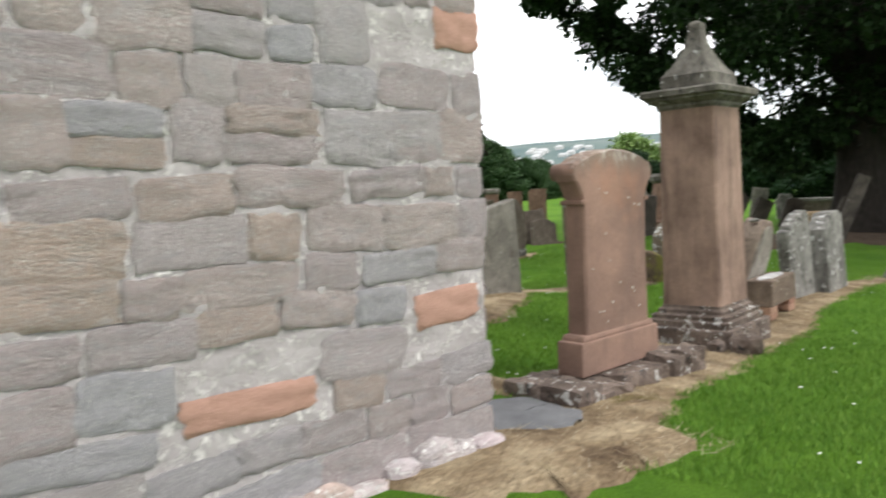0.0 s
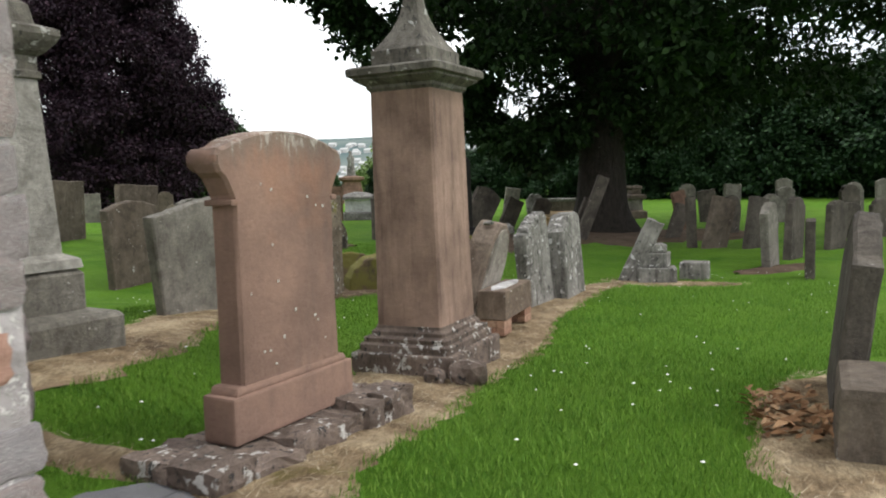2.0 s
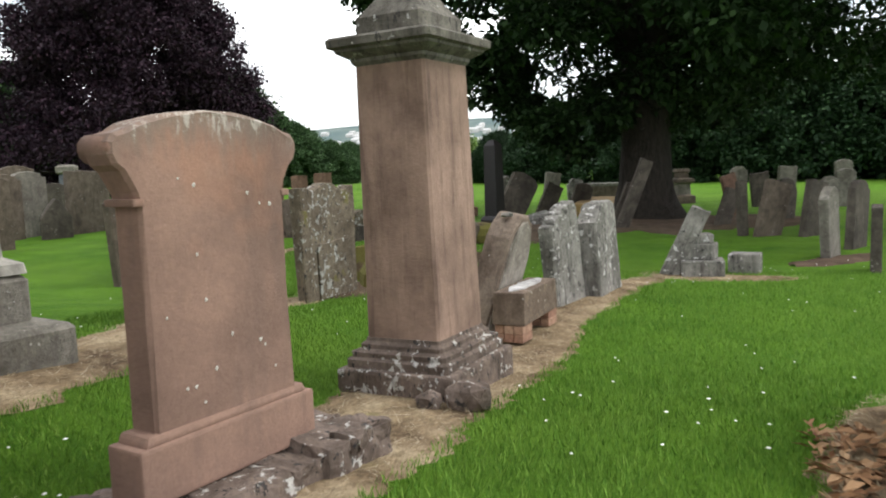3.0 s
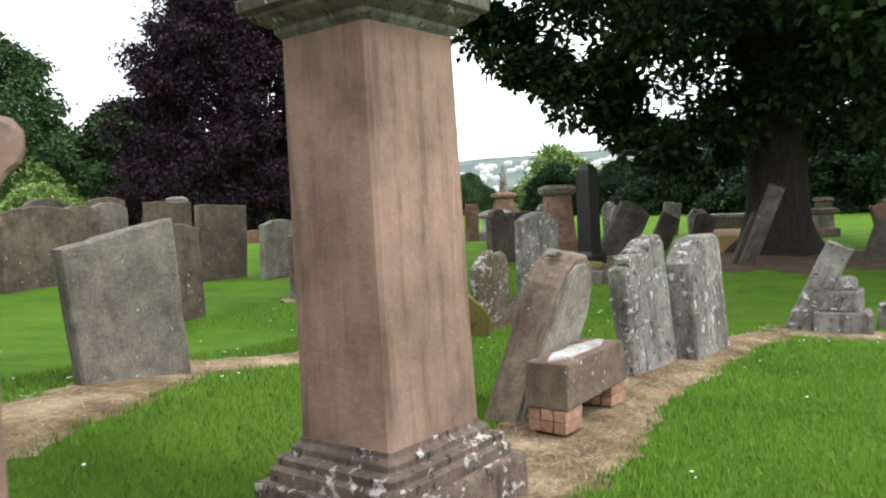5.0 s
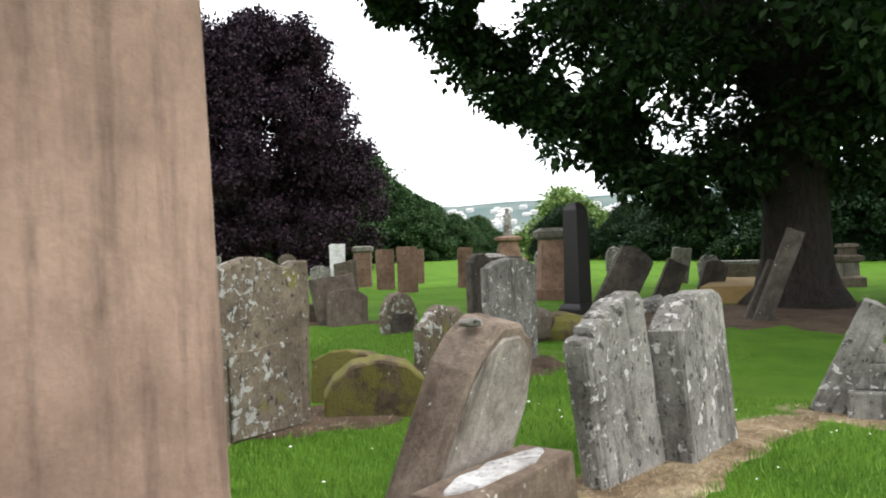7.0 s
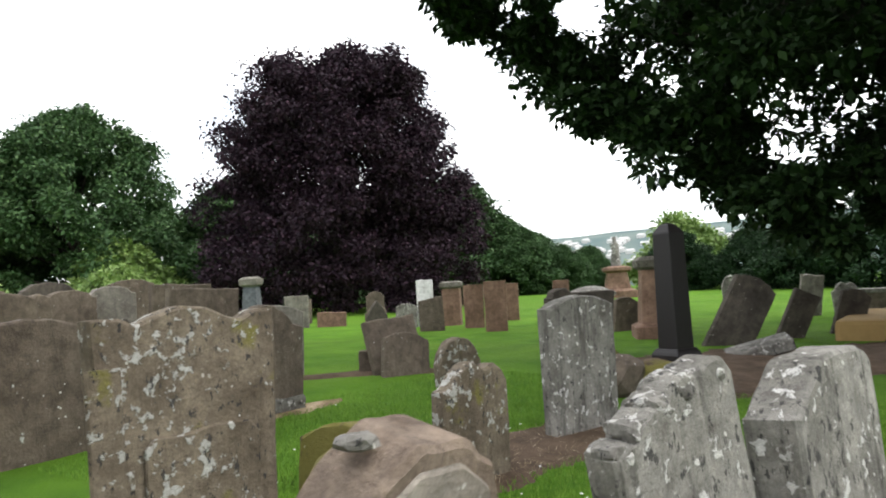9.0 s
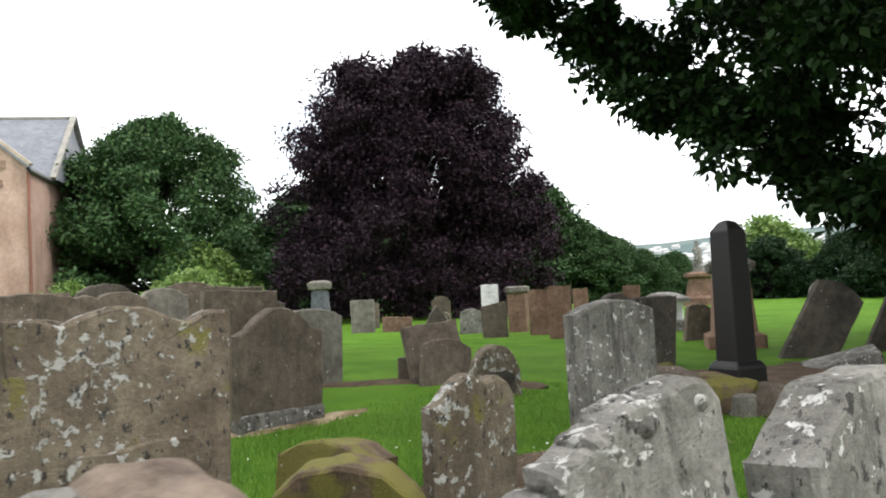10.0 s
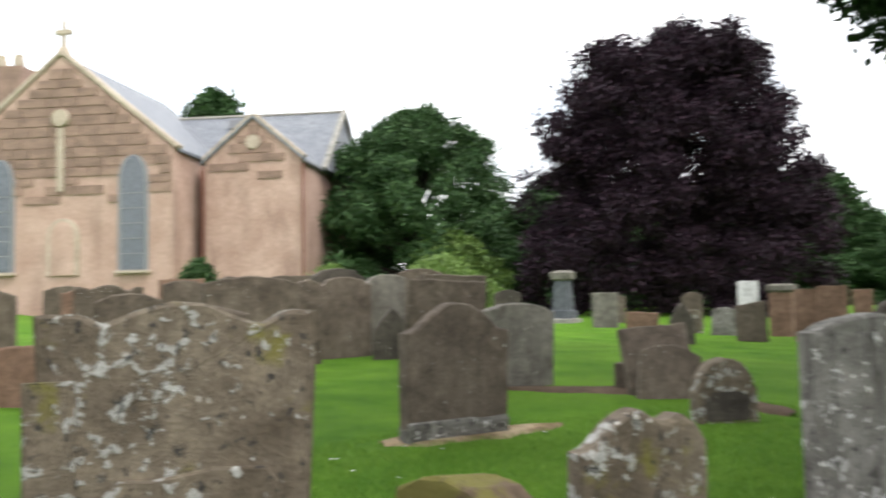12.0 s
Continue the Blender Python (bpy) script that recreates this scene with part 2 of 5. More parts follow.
def straw_earth():
    n = Nodes("dead_grass_and_earth", 0.97, spec=0.1)
    fibre = n.noise(30, 6, 0.75, n.scaled((1, 0.4, 1)), 1.2)
    col = n.ramp(n.noise(2.6, 5), (0.3, (0.09, 0.062, 0.04)), (0.48, (0.22, 0.165, 0.105)), (0.7, (0.42, 0.345, 0.235)))
    col = n.mix(0.6, col, n.ramp(fibre, (0.3, (0.12, 0.11, 0.1)), (0.7, (0.95, 0.92, 0.85))), "OVERLAY")
    col = n.mix(n.math("MULTIPLY", n.step(n.noise(1.9, 4), 0.58, 0.68), 0.55), col, (0.12, 0.115, 0.02))
    return n.done(col, fibre, 1.0, 0.03)


def dark_earth():
    n = Nodes("shaded_bare_earth", 0.97, spec=0.1)
    col = n.ramp(n.noise(3, 6, 0.7), (0.3, (0.05, 0.035, 0.024)), (0.7, (0.14, 0.10, 0.07)))
    return n.done(col, n.noise(30, 6, 0.75), 0.9, 0.03)


def blade_material(name, a, b, c):
    n = Nodes(name, 0.75, spec=0.25)
    g = n.t.nodes.new("ShaderNodeNewGeometry")
    return n.done(n.ramp(g.outputs["Random Per Island"], (0.0, a), (0.55, b), (1.0, c)))


def leaf_material(name, a, b, c, shine=0.35, through=0.15):
    n = Nodes(name, 0.5, spec=shine)
    g = n.t.nodes.new("ShaderNodeNewGeometry")
    patchy = n.noise(0.5, 3)
    col = n.mix(n.math("MULTIPLY", n.step(patchy, 0.4, 0.65), 0.5), n.ramp(g.outputs["Random Per Island"], (0.0, a), (0.6, b), (1.0, c)), b)
    n.bsdf.inputs["Transmission Weight"].default_value = 0.0
    tr, mx = n.t.nodes.new("ShaderNodeBsdfTranslucent"), n.t.nodes.new("ShaderNodeMixShader")
    n.link(col, tr.inputs["Color"])
    mat = n.done(col)
    out = n.t.nodes["Material Output"]
    mx.inputs[0].default_value = through
    n.link(n.bsdf.outputs[0], mx.inputs[1])
    n.link(tr.outputs[0], mx.inputs[2])
    n.link(mx.outputs[0], out.inputs["Surface"])
    return mat


def bark_material():
    n = Nodes("oak_bark", 0.95)
    f = n.noise(9, 6, 0.7, n.scaled((2.2, 2.2, 0.5)), 0.8)
    return n.done(n.ramp(f, (0.35, (0.010, 0.008, 0.006)), (0.7, (0.04, 0.033, 0.026))), f, 1.0, 0.05)


def ashlar(name, a, b):
    n = Nodes(name, 0.95)
    col = n.ramp(n.noise(0.7, 5), (0.3, a), (0.7, b))
    col = n.mix(n.math("MULTIPLY", n.step(n.noise(0.5, 5, 0.6, n.scaled((1.6, 1.6, 0.5))), 0.52, 0.7), 0.55), col, tuple(c * 0.5 for c in a))
    col = n.mix(0.25, col, n.ramp(n.noise(6, 5), (0.3, (0.2, 0.2, 0.2)), (0.7, (0.85, 0.85, 0.85))), "OVERLAY")
    return n.done(col, n.noise(8, 5), 0.4, 0.03)


def slate_material():
    n = Nodes("roof_slate", 0.6, spec=0.4)
    b = n.t.nodes.new("ShaderNodeTexBrick")
    b.inputs["Scale"].default_value, b.inputs["Mortar Size"].default_value = 2.4, 0.012
    b.inputs["Color1"].default_value, b.inputs["Color2"].default_value = (0.135, 0.145, 0.165, 1), (0.19, 0.20, 0.22, 1)
    b.inputs["Mortar"].default_value = (0.08, 0.085, 0.095, 1)
    n.link(n.scaled((1, 1, 1)), b.inputs["Vector"])
    col = n.mix(n.math("MULTIPLY", n.step(n.noise(1.2, 5), 0.5, 0.75), 0.5), b.outputs["Color"], (0.27, 0.28, 0.28))
    return n.done(col)


def brick_material():
    n = Nodes("worn_red_brick", 0.95)
    col = n.ramp(n.random, (0.0, (0.24, 0.13, 0.09)), (0.5, (0.31, 0.19, 0.13)), (1.0, (0.37, 0.25, 0.175)))
    col = n.mix(0.5, col, n.ramp(n.noise(28, 6), (0.3, (0.2, 0.2, 0.2)), (0.7, (0.85, 0.85, 0.85))), "OVERLAY")
    return n.done(col, n.noise(40, 5), 0.6, 0.008)


def asphalt_material():
    n = Nodes("worn_tarmac", 0.8, spec=0.35)
    col = n.ramp(n.noise(4, 6), (0.3, (0.08, 0.08, 0.084)), (0.7, (0.14, 0.14, 0.144)))
    col = n.mix(0.3, col, n.ramp(n.noise(140, 3), (0.35, (0.1, 0.1, 0.1)), (0.7, (0.9, 0.9, 0.9))), "OVERLAY")
    return n.done(col, n.noise(150, 3), 0.5, 0.006)


def glass_material():
    n = Nodes("leaded_church_glass", 0.25, spec=0.6)
    return n.done(n.ramp(n.noise(5, 3), (0.3, (0.05, 0.06, 0.075)), (0.7, (0.11, 0.125, 0.145))))


def plain_material(name, col, rough=0.8):
    n = Nodes(name, rough)
    return n.done(n.ramp(n.noise(6, 5), (0.3, tuple(c * 0.8 for c in col)), (0.7, col)), n.noise(40, 4), 0.3)


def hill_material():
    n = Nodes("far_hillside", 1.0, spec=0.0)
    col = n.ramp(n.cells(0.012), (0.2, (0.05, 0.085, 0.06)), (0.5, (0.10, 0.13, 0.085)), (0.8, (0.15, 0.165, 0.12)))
    # Distance haze is put into the colour by blending in blue-grey.
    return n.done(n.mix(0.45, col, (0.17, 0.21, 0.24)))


ORANGE = orange_stone()
GRANITE, RUBBLE, MORTAR, GRASS, STRAW, EARTH = black_granite(), wall_stone(), mortar(), ground_grass(), straw_earth(), dark_earth()
BLADES = blade_material("grass_blades", (0.06, 0.145, 0.013), (0.108, 0.225, 0.022), (0.18, 0.30, 0.044))
STRAWS = blade_material("dry_stalks", (0.16, 0.115, 0.06), (0.33, 0.26, 0.16), (0.5, 0.43, 0.31))
BROWNLEAF = blade_material("dead_fern_leaves", (0.13, 0.06, 0.025), (0.24, 0.13, 0.06), (0.34, 0.22, 0.12))
LICHEN_SPOT = plain_material("pale_lichen", (0.52, 0.5, 0.44))
PETALS = plain_material("daisy_petals", (0.8, 0.8, 0.76))
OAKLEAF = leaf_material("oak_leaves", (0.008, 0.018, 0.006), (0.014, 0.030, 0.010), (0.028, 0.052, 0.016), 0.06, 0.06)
BEECHLEAF = leaf_material("copper_beech_leaves", (0.014, 0.009, 0.014), (0.025, 0.015, 0.022), (0.046, 0.023, 0.034), 0.07, 0.04)
TREELEAF = leaf_material("dark_green_leaves", (0.022, 0.052, 0.018), (0.042, 0.088, 0.03), (0.08, 0.135, 0.048), 0.12, 0.12)
# Darkened copy of the green leaves; shade beyond the oak sits in the colour.
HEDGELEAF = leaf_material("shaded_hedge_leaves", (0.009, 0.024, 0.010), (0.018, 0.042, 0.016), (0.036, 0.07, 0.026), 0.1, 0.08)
LIGHTLEAF = leaf_material("light_green_leaves", (0.08, 0.15, 0.03), (0.15, 0.24, 0.055), (0.24, 0.33, 0.10))
BARK, SLATE, BRICK, TARMAC, GLASS = bark_material(), slate_material(), brick_material(), asphalt_material(), glass_material()
CHURCH_STONE, CHURCH_DRESS = ashlar("church_pink_sandstone", (0.33, 0.215, 0.17), (0.46, 0.325, 0.265)), ashlar("church_buff_dressing", (0.33, 0.27, 0.21), (0.46, 0.39, 0.31))
CHURCH_UPPER = ashlar("church_weathered_brown_stone", (0.16, 0.108, 0.085), (0.31, 0.208, 0.162))
LEAD, RUSTPIPE = plain_material("grey_lead_paint", (0.24, 0.24, 0.25)), plain_material("brown_iron_pipe", (0.16, 0.07, 0.045))
HILL, HOUSE = hill_material(), plain_material("far_house_render", (0.5, 0.5, 0.49))


# ---- mesh helpers ----
def part(name, bm, material, parent=None, label=""):
    """Links a bmesh as one mesh object, under a thing or a part."""
    me = bpy.data.meshes.new(name)
    bm.to_mesh(me)
    bm.free()
    me.materials.append(material)
    ob = new(name, me)
    ob.parent = parent
    return tagged(ob, label)


def sheet(name, verts, faces, material, parent=None, label="", smooth=False):
    me = bpy.data.meshes.new(name)
    me.from_pydata(verts, [], faces)
    me.materials.append(material)
    if smooth:
        me.shade_smooth()
    ob = new(name, me)
    ob.parent = parent
    return tagged(ob, label)


def thing(name, m, label, category, group="", kind=""):
    ob = new(name)
    ob.empty_display_size = 0.1
    ob.matrix_world = m
    return tagged(ob, label, category, group, kind)


def smooth01(v):
    v = min(max(v, 0.0), 1.0)
    return v * v * (3 - 2 * v)


def ground_z(x, y):
    """The height of the lawn: it falls gently from the church wall, with a low swell under the middle rows."""
    b = float(np.interp(y, [0, 4.5, 6.5, 8.2, 9.5, 13.5, 22, 60], [-0.06, -0.08, -0.19, -0.305, -0.32, -0.42, -0.47, -0.6]))
    swell = 0.13 * smooth01((-2.5 - x) / 2.5) * smooth01((y - 10) / 2.5) * smooth01((22 - y) / 5)
    swell += 0.26 * smooth01((-1.9 - x) / 1.6) * smooth01((y - 3.6) / 1.5) * smooth01((9.8 - y) / 2.2)
    rise = 0.02 * max(0.0, -x) * smooth01((y - 6) / 4) + 0.012 * max(0.0, y - 8)
    swell += 0.5 * math.tanh(rise / 0.5)
    far = max(0.0, math.hypot(x + 5, y - 15) - 60)
    return b + swell - 0.045 * min(far, 500)


def block(bm, size, at=(0, 0, 0), bevel=0.0, turn=0.0, top=1.0):
    """A bevelled block standing on at; top: how much its top is narrowed."""
    r = bmesh.ops.create_cube(bm, size=1.0)
    for v in r["verts"]:
        k = top if v.co.z > 0 else 1.0
        v.co = Vector((v.co.x * size[0] * k, v.co.y * size[1] * k, (v.co.z + 0.5) * size[2]))
        v.co = Matrix.Rotation(turn, 3, "Z") @ v.co + Vector(at)
    if bevel:
        edges = list({e for v in r["verts"] for e in v.link_edges})
        bmesh.ops.bevel(bm, geom=edges, offset=bevel, segments=2, affect="EDGES", profile=0.6)
    return bm


def lathe_square(bm, rings):
    """A square pier from (half width, z) rings, with a bit of rounding at the corners."""
    c = 0.06
    loops = []
    for h, z in rings:
        k = h * c
        pts = [(h - k, -h), (h, -h + k), (h, h - k), (h - k, h), (-h + k, h), (-h, h - k), (-h, -h + k), (-h + k, -h)]
        loops.append([bm.verts.new((x, y, z)) for x, y in pts])
    for a, b in zip(loops, loops[1:]):
        for n in range(8):
            bm.faces.new((a[n], a[(n + 1) % 8], b[(n + 1) % 8], b[n]))
    bm.faces.new(loops[-1])
    bm.faces.new(loops[0][::-1])
    return bm


def slab(bm, outline, thick, bevel=0.012, rough=0.004, seed=0):
    """A standing slab: an outline in x and z, drawn anticlockwise seen from -y, with rounded, slightly worn edges."""
    count = len(outline)
    pts = [Vector((x, 0, z)) for x, z in outline]
    rings = [[], [], [], []]
    for n, p in enumerate(pts):
        d = pts[(n + 1) % count] - pts[n - 1]
        inward = Vector((-d.z, 0, d.x)).normalized()
        j = [noise.noise(Vector((p.x * 7 + seed, p.z * 7, k * 3.1))) * rough * 2 for k in range(4)]
        for k, (y, inset) in enumerate(((-thick / 2, bevel), (-thick / 2 + bevel, 0), (thick / 2 - bevel, 0), (thick / 2, bevel))):
            q = p + inward * (inset + j[k])
            rings[k].append(bm.verts.new((q.x, y + j[k] * 0.6, q.z)))
    for a, b in zip(rings, rings[1:]):
        for n in range(count):
            m = (n + 1) % count
            bm.faces.new((a[n], b[n], b[m], a[m]))
    bm.faces.new(rings[0])
    bm.faces.new(rings[3][::-1])
    bmesh.ops.recalc_face_normals(bm, faces=bm.faces[:])
    return bm


TOPS = {
    "flat": [(-1, 0.015), (-0.4, 0.0), (0.3, 0.012), (1, 0.0)],
    "slope": [(-1, 0.09), (-0.2, 0.05), (0.5, 0.01), (1, 0.0)],
    "round": [(-1, 0.30), (-0.85, 0.16), (-0.5, 0.04), (0, 0.0), (0.5, 0.04), (0.85, 0.16), (1, 0.30)],
    "segment": [(-1, 0.10), (-0.5, 0.025), (0, 0), (0.5, 0.025), (1, 0.10)],
    "shoulder": [(-1, 0.13), (-0.78, 0.12), (-0.7, 0.05), (-0.3, 0.005), (0, 0), (0.3, 0.005), (0.7, 0.05), (0.78, 0.12), (1, 0.13)],
    "ogee": [(-1, 0.24), (-0.75, 0.2), (-0.5, 0.09), (-0.2, 0.012), (0, 0), (0.2, 0.012), (0.5, 0.09), (0.75, 0.2), (1, 0.24)],
    "scroll": [(-1, 0.045), (-0.7, 0.04), (-0.55, 0.08), (-0.35, 0.035), (-0.05, 0.0), (0.2, 0.01), (0.45, 0.07), (0.6, 0.095), (0.75, 0.045), (0.85, 0.035), (1, 0.045)],
    "peak": [(-1, 0.38), (-0.6, 0.2), (-0.25, 0.07), (0, 0), (0.25, 0.07), (0.6, 0.2), (1, 0.38)],
    "broken": [(-1, 0.16), (-0.82, 0.13), (-0.66, 0.14), (-0.6, 0.09), (-0.35, 0.06), (-0.2, 0.08), (-0.08, 0.02), (0.15, 0.0), (0.35, 0.03), (0.5, 0.005), (0.75, 0.0), (0.92, 0.03), (1, 0.10)],
    "worn": [(-1, 0.18), (-0.75, 0.15), (-0.5, 0.05), (-0.1, 0.0), (0.25, 0.06), (0.55, 0.03), (0.85, 0.08), (1, 0.15)],
    "chamfer": [(-1, 0.19), (-0.3, 0.015), (-0.15, 0.0), (0.6, 0.0), (0.8, 0.02), (1, 0.08)],
    "twin": [(-1, 0.06), (-0.6, 0.0), (-0.15, 0.06), (0, 0.10), (0.15, 0.06), (0.6, 0.0), (1, 0.06)],
}


def outline_of(w, h, top, deep=0.25, flare=0.0, worn=0.0, seed=0):
    us = np.linspace(-1, 1, 41)
    vs = np.interp(us, [u for u, _ in TOPS[top]], [v for _, v in TOPS[top]])
    vs = np.convolve(np.r_[vs[0], vs, vs[-1]], [0.22, 0.56, 0.22], "valid")
    pts = [(-w / 2 * (1 - flare), -deep), (w / 2 * (1 - flare), -deep)]
    low = h - vs[-1]
    for k in range(1, 6):
        pts.append((w / 2 * (1 - flare * (1 - k / 6)), -deep + (low + deep) * k / 6))
    for u, v in zip(us[::-1], vs[::-1]):
        pts.append((u * w / 2, h - v + worn * noise.noise(Vector((u * 5, seed, 0)))))
    low = h - vs[0]
    for k in range(5, 0, -1):
        pts.append((-w / 2 * (1 - flare * (1 - k / 6)), -deep + (low + deep) * k / 6))
    return pts


SEED = [0]


def headstone(x, y, ang, w, h, thick, top, mat, label, side=0.0, back=0.0, flare=0.0, worn=0.008, group="", turn=0.0, z=None, deep=0.25):
    """One upright stone at x, y, its width along the direction ang; side: degrees it leans along its width; back: away from its front."""
    SEED[0] += 1
    bm = slab(bmesh.new(), outline_of(w, h, top, deep, flare, worn, SEED[0]), thick, min(0.016, thick / 5), 0.005, SEED[0])
    ob = part("headstone", bm, mat)
    ob.matrix_world = pose(x, y, ground_z(x, y) if z is None else z, 0, 0, ang) @ pose(0, 0, 0, -back, side, turn)
    return tagged(ob, label, "gravestone", group)


def rock_mesh(bm, size, at, seed, detail=2, rough=0.28):
    r = bmesh.ops.create_icosphere(bm, subdivisions=detail, radius=0.5)
    for v in r["verts"]:
        c = v.co.normalized()
        m = max(abs(c.x), abs(c.y), abs(c.z))
        c = c * (0.5 / m) * 0.45 + c * 0.5 * 0.55
        c *= 1 + rough * noise.noise(c * 2.3 + Vector((seed * 7.3, seed, 0))) + rough * 0.4 * noise.noise(c * 6 + Vector((seed, 0, 5)))
        v.co = Vector((c.x * size[0], c.y * size[1], c.z * size[2])) + Vector(at)
    return bm


def rough_block(bm, size, seed, cuts=4):
    """A rough-hewn squared block round its own centre: worn arrises and chipped, uneven faces."""
    bmesh.ops.create_cube(bm, size=1.0)
    bmesh.ops.subdivide_edges(bm, edges=bm.edges[:], cuts=cuts, use_grid_fill=True)
    for v in bm.verts:
        c = v.co.copy()
        edge = sum(abs(q) > 0.45 for q in c)
        p = Vector((c.x * size[0], c.y * size[1], c.z * size[2]))
        d = noise.noise_vector(p * 9 + Vector((seed, seed * 3, 1))) * 0.022 + noise.noise_vector(p * 26 + Vector((seed, 2, 0))) * 0.009
        v.co = p * (1 - 0.03 * (edge - 1) * (edge > 1)) + d
    return bm


def rock(name, x, y, size, seed, mat, label, category="stone", z=None, parent=None, turn=0.0):
    ob = part(name, rock_mesh(bmesh.new(), size, (0, 0, size[2] * 0.3), seed), mat, parent)
    ob.matrix_basis = pose(x, y, ground_z(x, y) if z is None else z, 0, 0, turn)
    return tagged(ob, label, category) if parent is None else ob


def tube(bm, points, radii, segs=10, wobble=0.06, seed=0):
    pts = [Vector(p) for p in points]
    loops = []
    for n, p in enumerate(pts):
        d = (pts[min(n + 1, len(pts) - 1)] - pts[max(n - 1, 0)]).normalized()
        a = d.cross(Vector((0.3, 0.9, 0.1))).normalized()
        b = d.cross(a)
        ring = []
        for k in range(segs):
            t = 2 * math.pi * k / segs
            r = radii[n] * (1 + wobble * noise.noise(Vector((math.cos(t) * 2, math.sin(t) * 2, n * 0.7 + seed))) * 2)
            ring.append(bm.verts.new(p + (a * math.cos(t) + b * math.sin(t)) * r))
        loops.append(ring)
    for a, b in zip(loops, loops[1:]):
        for k in range(segs):
            bm.faces.new((a[k], a[(k + 1) % segs], b[(k + 1) % segs], b[k]))
    bm.faces.new(loops[-1])
    for f in bm.faces:
        f.smooth = True
    return bm


def leaf_cloud(name, clumps, per, size, mat, parent, seed, flat=0.5, droop=0.3, shell=0.45):
    """A crown of single leaves, in clumps of (x, y, z, radius); each leaf is a bent pair of triangles with a pointed end."""
    rng = np.random.default_rng(seed)
    c = np.repeat(np.array(clumps, float), per, axis=0)
    n = len(c)
    d = rng.normal(size=(n, 3))
    d /= np.linalg.norm(d, axis=1)[:, None]
    r = c[:, 3] * (shell + (1 - shell) * rng.random(n)) * (0.75 + 0.5 * rng.random(n))
    p = c[:, :3] + d * r[:, None] * np.array([1, 1, 0.72])
    axis = rng.normal(size=(n, 3)) + d * 0.8
    axis[:, 2] -= droop * 1.5
    axis /= np.linalg.norm(axis, axis=1)[:, None]
    up = rng.normal(size=(n, 3)) * flat + np.array([0, 0, 1.0])
    sidev = np.cross(axis, up)
    sidev /= np.linalg.norm(sidev, axis=1)[:, None] + 1e-9
    s = size * (0.6 + 0.8 * rng.random(n))[:, None]
    lift = np.cross(sidev, axis) * s * 0.12
    v = np.stack([p, p + axis * s * 0.55 + sidev * s * 0.33 + lift, p + axis * s * 1.1, p + axis * s * 0.5 - sidev * s * 0.33 + lift], 1).reshape(-1, 3)
    me = bpy.data.meshes.new(name)
    me.vertices.add(4 * n)
    me.vertices.foreach_set("co", v.ravel())
    me.loops.add(4 * n)
    me.loops.foreach_set("vertex_index", np.arange(4 * n, dtype=np.int32))
    me.polygons.add(n)
    me.polygons.foreach_set("loop_start", np.arange(0, 4 * n, 4, dtype=np.int32))
    me.update(calc_edges=True)
    me.materials.append(mat)
    ob = new(name, me)
    ob.parent = parent
    return ob


# ---- ground ----
def build_ground():
    xs = sorted(set([round(v, 3) for v in np.arange(-16, 8.01, 0.4)] + [-3000, -1500, -700, -350, -180, -110, -75, -55, -42, -34, -28, -22, -19, 11, 15, 20, 28, 40, 60, 100, 200, 500, 1200, 3000]))
    ys = sorted(set([round(v, 3) for v in np.arange(-4, 28.01, 0.4)] + [-3000, -1200, -400, -150, -60, -30, -15, -8, 32, 37, 43, 50, 60, 75, 100, 140, 200, 320, 520, 900, 1600, 3000]))
    verts = [(x, y, ground_z(x, y) + (0.018 * noise.noise(Vector((x * 0.7, y * 0.7, 0))) if abs(x) < 30 and -10 < y < 40 else 0)) for y in ys for x in xs]
    w = len(xs)
    faces = [(j * w + i, j * w + i + 1, (j + 1) * w + i + 1, (j + 1) * w + i) for j in range(len(ys) - 1) for i in range(w - 1)]
    ob = sheet("ground", verts, faces, GRASS, smooth=True)
    return tagged(ob, "mown green churchyard lawn falling gently from the church wall", "lawn", kind="structure")


build_ground()


def bumpy(x, y):
    return ground_z(x, y) + 0.018 * noise.noise(Vector((x * 0.7, y * 0.7, 0)))


def patch(name, centre_line, half, mat, label, category, lift=0.012, seed=0):
    """An irregular strip of bare ground that follows a line of x, y points; half: its half width at each point."""
    pts, steps = [], 14
    for (a, b), (ha, hb) in zip(zip(centre_line, centre_line[1:]), zip(half, half[1:])):
        for k in range(steps):
            f = k / steps
            pts.append((a[0] + (b[0] - a[0]) * f, a[1] + (b[1] - a[1]) * f, ha + (hb - ha) * f))
    pts.append((*centre_line[-1], half[-1]))
    verts, across = [], 7
    for n, (x, y, h) in enumerate(pts):
        q, o = pts[min(n + 1, len(pts) - 1)], pts[max(n - 1, 0)]
        d = Vector((q[0] - o[0], q[1] - o[1])).normalized()
        side = Vector((d.y, -d.x))
        ends = min(1.0, 0.25 + min(n, len(pts) - 1 - n) / 5)
        for k in range(across):
            u = k / (across - 1) * 2 - 1
            ragged = 1 + 0.3 * noise.noise(Vector((x * 2.3 + seed, y * 2.3, 3 if u > 0 else 8))) + 0.22 * noise.noise(Vector((x * 8, y * 8 + seed, u)))
            px, py = x + side.x * u * h * ragged * ends, y + side.y * u * h * ragged * ends
            verts.append((px, py, bumpy(px, py) + lift * (1 - abs(u) ** 4) * 1.4 - 0.006 * (abs(u) > 0.99) + 0.004))
    faces = [(n * across + k, n * across + k + 1, (n + 1) * across + k + 1, (n + 1) * across + k) for n in range(len(pts) - 1) for k in range(across - 1)]
    return tagged(sheet(name, verts, faces, mat, smooth=True), label, category, kind="structure")


